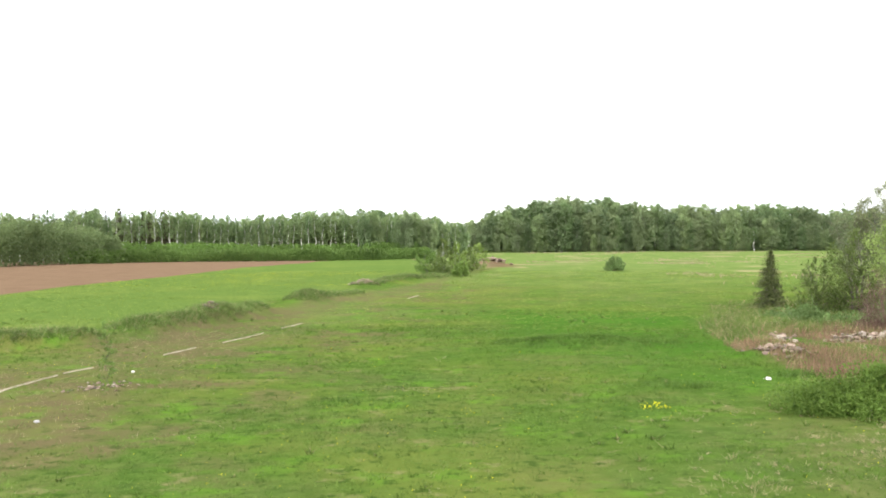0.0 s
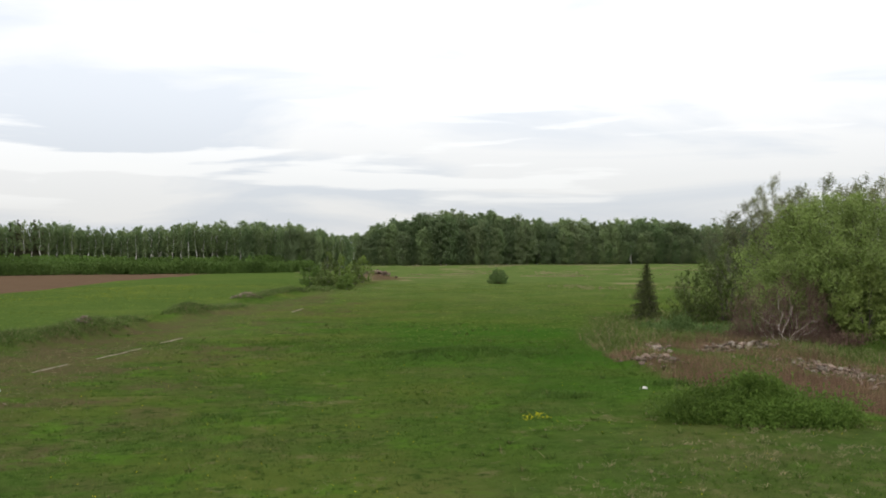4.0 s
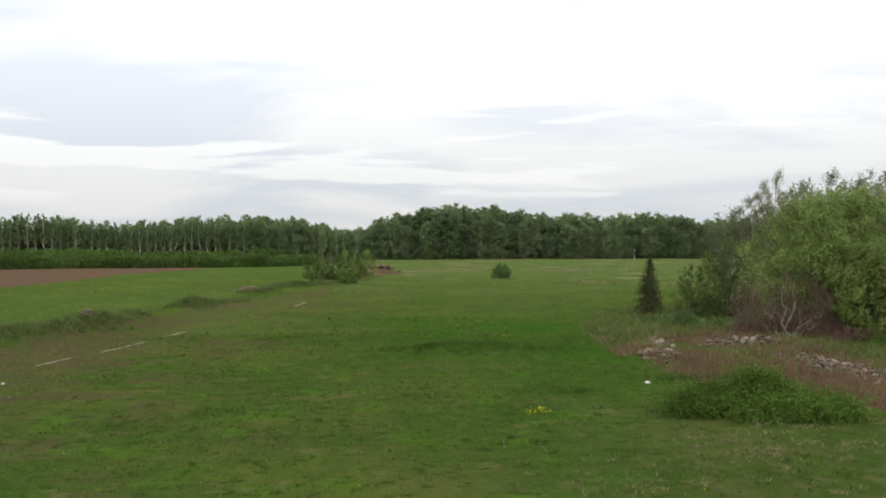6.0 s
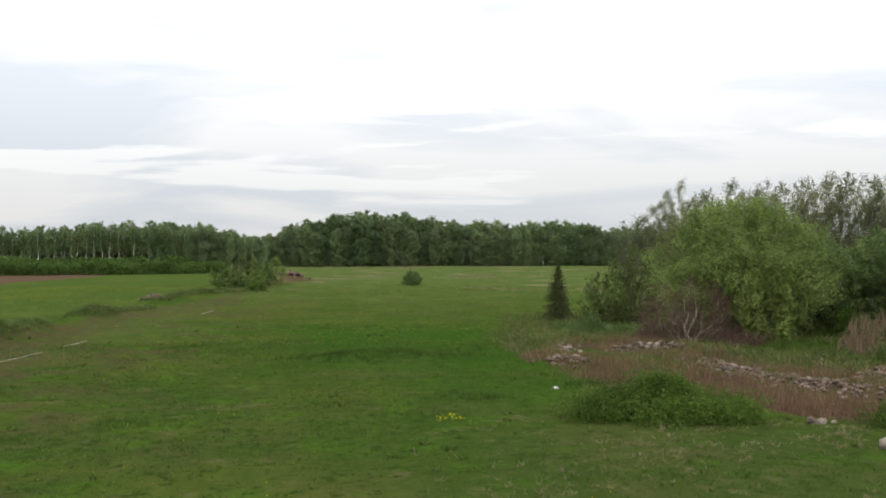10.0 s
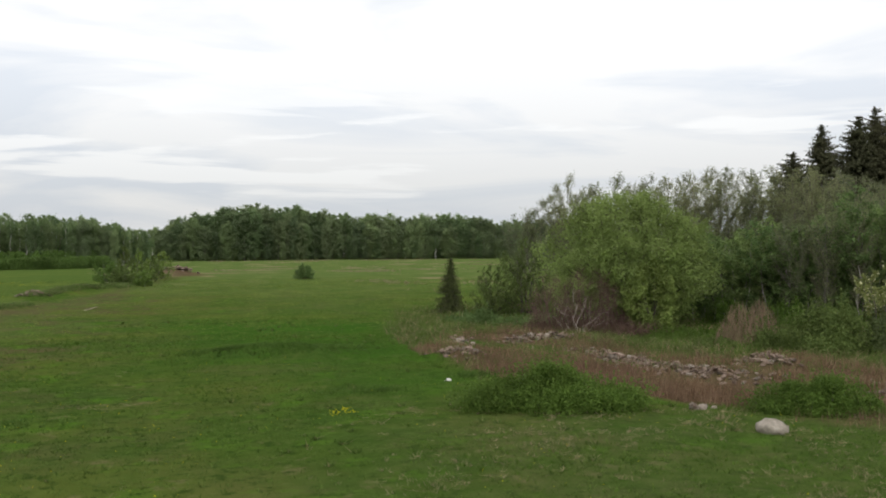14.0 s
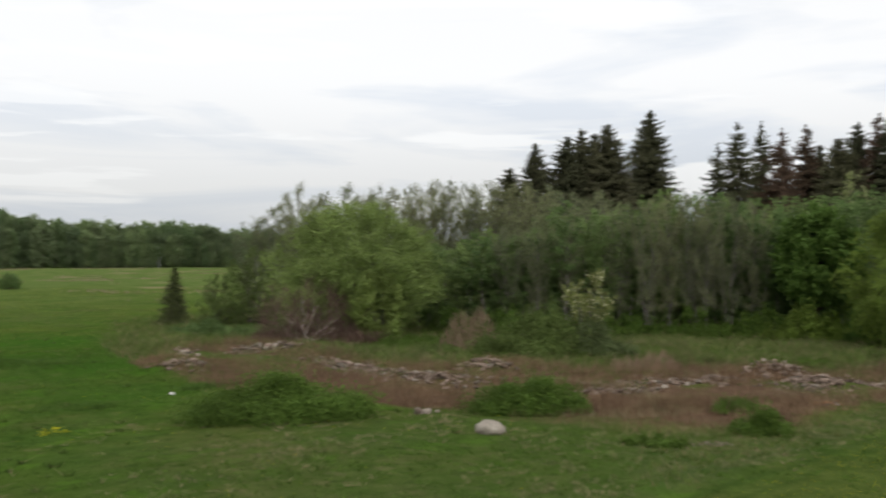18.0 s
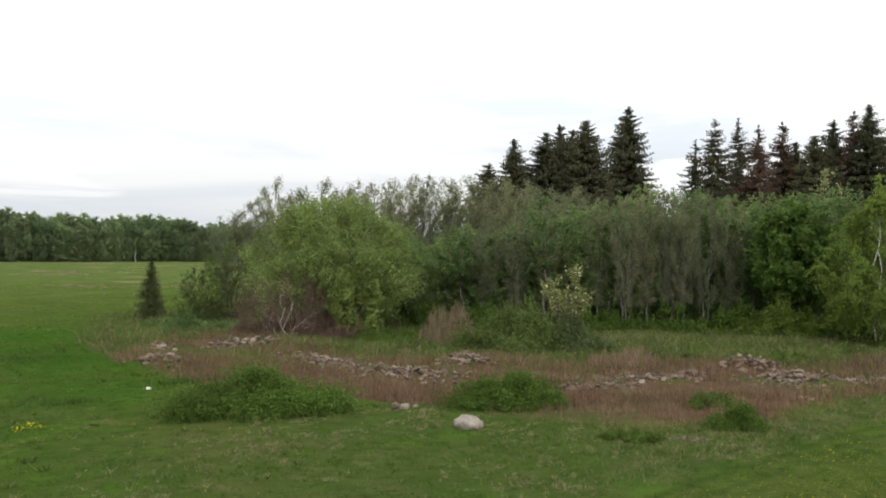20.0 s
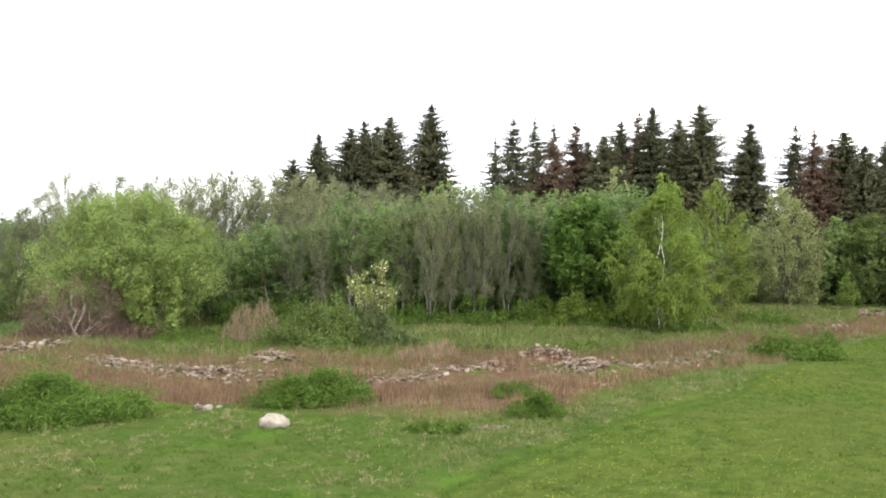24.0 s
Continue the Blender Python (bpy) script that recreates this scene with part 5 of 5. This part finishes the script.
def twigs(name, seed, a, b, h, n, mat, label, size, slim=0.06, up=1.2, ragged=0.6):
    """Bare upright twigs in a rounded stand."""
    rng = np.random.default_rng(seed)
    t, w = rng.uniform(0, 2 * np.pi, n), np.sqrt(rng.uniform(0, 1, n))
    x, y = a * w * np.cos(t), b * w * np.sin(t)
    z = h * (1 - 0.7 * w ** 2) * (1 + ragged * (lattice(x, y, 0.9, seed) - 0.5)) * rng.uniform(0.02, 1.0, n) ** 1.4
    pos = np.stack([x, y, z], 1)
    v, q = cards(rng, pos, size, -up, slim)
    return tagged(new(name, mesh_from(name, v, q, mat=mat)), label, "brushwood", kind="stuff")


for i, (az, d, h, r) in enumerate(((25.2, 63, 3.7, 2.0), (27.4, 62.6, 4.1, 2.2), (29.3, 63, 3.0, 1.8))):
    put(broadleaf("bare_shrub", 355 + i, h, ((0.1, r * 0.8), (0.5, r), (0.85, r * 0.7), (1.0, r * 0.3)), 0.1, None, M_REDTWIG, "leafless reddish-brown shrub with fine bare twigs", 70, 16, 0, "shrub", stems=8, splay=0.4, base=0.05, rise=1.4, arch=-0.1, spray=0.4, girth=0.006, twig=0.009, twig_mat=M_REDTWIG), at(az, d, 40 * i))
put(twigs("brushwood", 351, 3.6, 1.4, 1.5, 3000, M_BRUSH, "low dark reddish-brown twigs round the dead shrub", 0.7, 0.03, 0.7, 0.6), at(26.5, 62.2, -27))
put(twigs("brushwood", 352, 2.8, 1.2, 1.3, 1800, M_BRUSH, "low dark reddish-brown twigs below the willow", 0.7, 0.035, 0.7, 0.6), at(29.6, 61.4, -29))
put(twigs("reed_stand", 353, 1.8, 0.9, 3.1, 2400, M_REED, "tall dry reed stand beside the bush", 0.75, 0.03, 1.5, 0.3), at(36.5, 55, -37))
put(twigs("reed_stand", 354, 1.8, 1.0, 1.2, 900, M_REED, "short dry reeds on the rubble bank", 0.6, 0.05, 2.0), at(47.0, 47, -47))


# ---- stones ----
def stone_mesh(seed, mat, flat=0.65, detail=1, rough=0.22, boxy=0.46):
    rng = np.random.default_rng(seed)
    bm = bmesh.new()
    bmesh.ops.create_icosphere(bm, subdivisions=detail, radius=0.5)
    ax = rng.uniform(0.7, 1.2, 3) * (1.15, 0.9, flat)
    for v in bm.verts:
        c = v.co.normalized()
        box = c / max(abs(c.x), abs(c.y), abs(c.z))
        p = (c * (0.88 - boxy) + box * boxy) * (1 + rough * noise.noise(c * 2.1 + Vector((seed, 0, 0))) + rough * 0.4 * noise.noise(c * 5 + Vector((0, seed, 0))))
        v.co = Vector((p.x * ax[0], p.y * ax[1], p.z * ax[2])) * 0.62
    me = bpy.data.meshes.new("stone")
    bm.to_mesh(me)
    bm.free()
    me.materials.append(mat)
    return me


STONES = [stone_mesh(400 + i, M_STONE, 0.32 + 0.12 * (i % 4), 1, 0.5) for i in range(8)]
BRICKS = [stone_mesh(440 + i, M_BRICK, 0.5, 1, 0.15) for i in range(2)]
PALES = [stone_mesh(420 + i, M_PALESTONE, 0.55) for i in range(4)]


def rubble(label, seed, line, width, count, size, pale=0.12, pile=0.25, brick=False):
    """A heap or bank of broken stones along a line of places (azimuth, distance)."""
    rng = np.random.default_rng(seed)
    ob = thing("rubble_heap", label, "rubble", "rubble heaps on the bank")
    pts = [P(*p) for p in line]
    ox, oy = pts[0]
    oz = float(height(ox, oy))
    ob.location = (ox, oy, oz)
    for k in range(count):
        s = rng.uniform(0, len(pts) - 1.0001) if len(pts) > 1 else 0
        i = int(s)
        (ax, ay), (bx, by) = pts[i], pts[min(i + 1, len(pts) - 1)]
        off = rng.normal(size=2) * width * 0.5
        x, y = ax + (bx - ax) * (s - i) + off[0], ay + (by - ay) * (s - i) + off[1]
        r = float(np.hypot(*off)) / width
        z = float(height(x, y)) + pile * max(0, 1 - r) * rng.uniform(0, 1)
        e = size * rng.uniform(0.5, 1.25) * (1.7 if rng.uniform() < 0.07 else 1)
        st = new("stone", PALES[k % 4] if rng.uniform() < pale else (BRICKS if brick else STONES)[k % (2 if brick else 8)])
        st.parent = ob
        st.matrix_basis = Matrix.Translation((x - ox, y - oy, z - oz + e * 0.1)) @ Euler((rng.uniform(-0.5, 0.5), rng.uniform(-0.5, 0.5), rng.uniform(0, 6.3))).to_matrix().to_4x4() @ Matrix.Diagonal((e, e, e, 1))
    return ob


rubble("long low bank of broken grey stones", 501, [(27.3, 50.2), (30, 47.2), (33.5, 44.2), (36.4, 41.5)], 2.2, 300, 0.2, pile=0.25)
rubble("broken brownish stones strewn along the bank", 517, [(28, 49.2), (31.5, 46.2), (35, 43)], 1.3, 300, 0.19, 0.1, 0.35)
rubble("broken brownish stones at the foot of the bank", 518, [(55, 41.4), (58, 42.8), (61, 46), (64.5, 51)], 1.2, 300, 0.17, 0.08, 0.25)
rubble("low scatter of stones in dry weeds", 519, [(44, 41.5), (47, 43), (52, 43)], 1.2, 200, 0.21, 0.15, 0.1)
rubble("loose pale stones behind the green bush", 502, [(22.4, 55), (24, 55.6), (25.8, 56)], 0.9, 190, 0.2, 0.25, 0.4)
rubble("mound of stones in dry weeds", 503, [(18.9, 46.5), (20.4, 45.7)], 0.80, 58, 0.24, 0.1)
rubble("heap of broken stones beneath the hedge", 504, [(36.6, 46.6), (38.4, 45.6)], 0.90, 150, 0.22, 0.1)
rubble("short bank of pale broken stones", 505, [(43.4, 39.6), (45, 40), (47.4, 40.6)], 0.60, 170, 0.18, 0.2)
rubble("heap of broken stones with dry weeds", 506, [(53.3, 44.6), (55.3, 44)], 1.3, 160, 0.2, 0.1, 0.4)
rubble("long low bank of broken stones", 507, [(54.8, 41.4), (57.2, 42), (60.3, 45), (64, 50.2)], 1.4, 300, 0.18, 0.1, 0.25)
rubble("pale stones at the edge of the mown grass", 508, [(69.2, 67), (70.6, 69)], 0.9, 70, 0.36, 0.4, 0.5)
rubble("pale stones near the dark bushes", 509, [(71.8, 80), (74, 84)], 1.0, 70, 0.4, 0.4, 0.5)
rubble("heap of pinkish stones on the grassy bank", 510, [(-5.5, 112.5), (-4.3, 112)], 0.9, 87, 0.35, 0.2)
rubble("few pale stones on the grassy bank", 511, [(-14.2, 66), (-13.5, 67.5)], 0.50, 23, 0.29, 0.2)
rubble("heap of reddish stones beyond the birches", 512, [(2.2, 193), (3.6, 194)], 1.60, 87, 0.52, 0.05, 0.6)
rubble("scattered small stones on the worn track", 513, [(-21.2, 37.4), (-18.4, 38.6)], 0.80, 58, 0.12, 0.2, 0.0)
rubble("few stones in the short straw", 514, [(20.4, 52.5), (19.2, 56)], 0.80, 26, 0.23, 0.2)
rubble("pale chips of stone in the grass", 515, [(50.0, 29.2), (51.6, 29.4)], 0.35, 58, 0.09, 0.5, 0.05)
rubble("orange broken bricks in dry weeds", 520, [(56.7, 37.4), (57.3, 37.6)], 0.3, 12, 0.2, 0.4, 0.1, True)
rubble("white stones by the green bush", 516, [(33.3, 33.4), (34.2, 34.0)], 0.22, 10, 0.27, 0.9, 0.15)


def single_stone(name, label, seed, az, d, size, flat, mat, turn=0):
    me = stone_mesh(seed, mat, flat, 3, 0.26, 0.0)
    for p in me.polygons:
        p.use_smooth = True
    ob = tagged(new(name, me), label, "stone")
    return put(ob, at(az, d, turn, size, None, -0.1 * size))


single_stone("boulder", "large smooth pale granite boulder in the grass", 610, 37.7, 30.0, 1.03, 0.66, M_BOULDER, 65)
single_stone("white_stone", "white stone beside the green bush", 611, 18.9, 38.8, 0.22, 0.7, M_WHITE)
single_stone("white_stone", "small white stone on the worn track", 612, -18.1, 41.9, 0.16, 0.7, M_WHITE)
single_stone("white_stone", "small white stone on bare earth", 613, -23.2, 32.0, 0.14, 0.7, M_WHITE)


# ---- wheel rut and flowers ----
def rut(seed, a, b):
    """A pale strip of dry sand worn by wheels."""
    rng = np.random.default_rng(seed)
    (ax, ay), (bx, by) = P(*a), P(*b)
    L = math.hypot(bx - ax, by - ay)
    k = max(6, int(L * 2))
    t = np.linspace(0, 1, k)
    nx, ny = -(by - ay) / L, (bx - ax) / L
    x, y = ax + (bx - ax) * t, ay + (by - ay) * t
    w = (0.027 + 0.014 * rng.normal(size=k)).clip(0.004, 0.2) * max(1.0, math.hypot(ax, ay) / 50) * np.sin(np.pi * np.clip(t * 0.96 + 0.02, 0, 1)) ** 0.4
    j = rng.normal(size=k) * 0.02
    rows = []
    for side, up in ((-1.25, -0.02), (-1, 0.055), (1, 0.055), (1.25, -0.02)):
        px, py = x + nx * (w * side + j), y + ny * (w * side + j)
        rows.append(np.stack([px, py, height(px, py) + up], 1))
    v = np.stack(rows, 1).reshape(-1, 3)
    i = np.arange(k - 1)[:, None] * 4 + np.arange(3)[None]
    q = np.stack([i, i + 1, i + 5, i + 4], -1).reshape(-1, 4)
    tagged(new("wheel_rut", mesh_from("wheel_rut", v, q, mat=M_SAND, smooth=True)), "pale sandy wheel rut worn in the track", "wheel rut", kind="structure")


for i, (a, b) in enumerate((((-28.5, 35.2), (-22.1, 41.8)), ((-21.8, 42.2), (-20.2, 43.9)), ((-16.4, 48.5), (-14.6, 51.2)), ((-13.1, 53.5), (-10.7, 58.1)), ((-9.6, 61.0), (-8.4, 64.5)), ((-2.1, 89.5), (-1.4, 95.4)))):
    rut(700 + i, a, b)


def flowers(name, label, seed, count, places, size):
    rng = np.random.default_rng(seed)
    x, y = places(rng, count)
    p = np.stack([x, y, height(x, y) + rng.uniform(0.05, 0.14, len(x))], 1)
    v, q = cards(rng, p, size, 0.0, 0.9, 0.0)
    tagged(new(name, mesh_from(name, v, q, mat=M_DANDELION)), label, "flowers", kind="stuff")


def spot(az, d, r):
    def f(rng, n):
        cx, cy = P(az, d)
        return cx + rng.normal(size=n) * r, cy + rng.normal(size=n) * r * 1.2
    return f


def over_mown(rng, n):
    d = np.sqrt(rng.uniform(19 ** 2, 62 ** 2, n))
    a = np.radians(rng.uniform(36, 77, n))
    x, y = d * np.sin(a), d * np.cos(a)
    keep = rng.uniform(0, 1, n) < zones(x, y)["mown"] * np.clip(0.35 + 0.9 * lattice(x, y, 4, 55), 0, 1)
    return x[keep], y[keep]


def over_meadow(rng, n):
    d = np.sqrt(rng.uniform(19 ** 2, 48 ** 2, n))
    a = np.radians(rng.uniform(-27, 40, n))
    x, y = d * np.sin(a), d * np.cos(a)
    keep = rng.uniform(0, 1, n) < np.clip(lattice(x, y, 5, 56) + 0.2, 0, 1) * 0.5
    return x[keep], y[keep]


flowers("dandelions", "yellow dandelions scattered over the mown grass", 720, 46000, over_mown, 0.018)
def over_sown(rng, n):
    d = np.sqrt(rng.uniform(60 ** 2, 190 ** 2, n))
    a = np.radians(rng.uniform(-28, -4, n))
    x, y = d * np.sin(a), d * np.cos(a)
    keep = rng.uniform(0, 1, n) < zones(x, y)["sown"] * np.clip(1.8 * lattice(x, y, 9, 57) + 0.6 * lattice(x, y, 30, 58) - 0.7, 0, 1)
    return x[keep], y[keep]


flowers("dandelions", "yellow dandelions in patches over the green field", 723, 26000, over_sown, 0.045)
flowers("buttercups", "few yellow flowers in the meadow grass", 721, 3600, over_meadow, 0.026)
flowers("yellow_flowers", "patch of bright yellow flowers in grass", 722, 70, spot(12.7, 31.8, 0.28), 0.05)
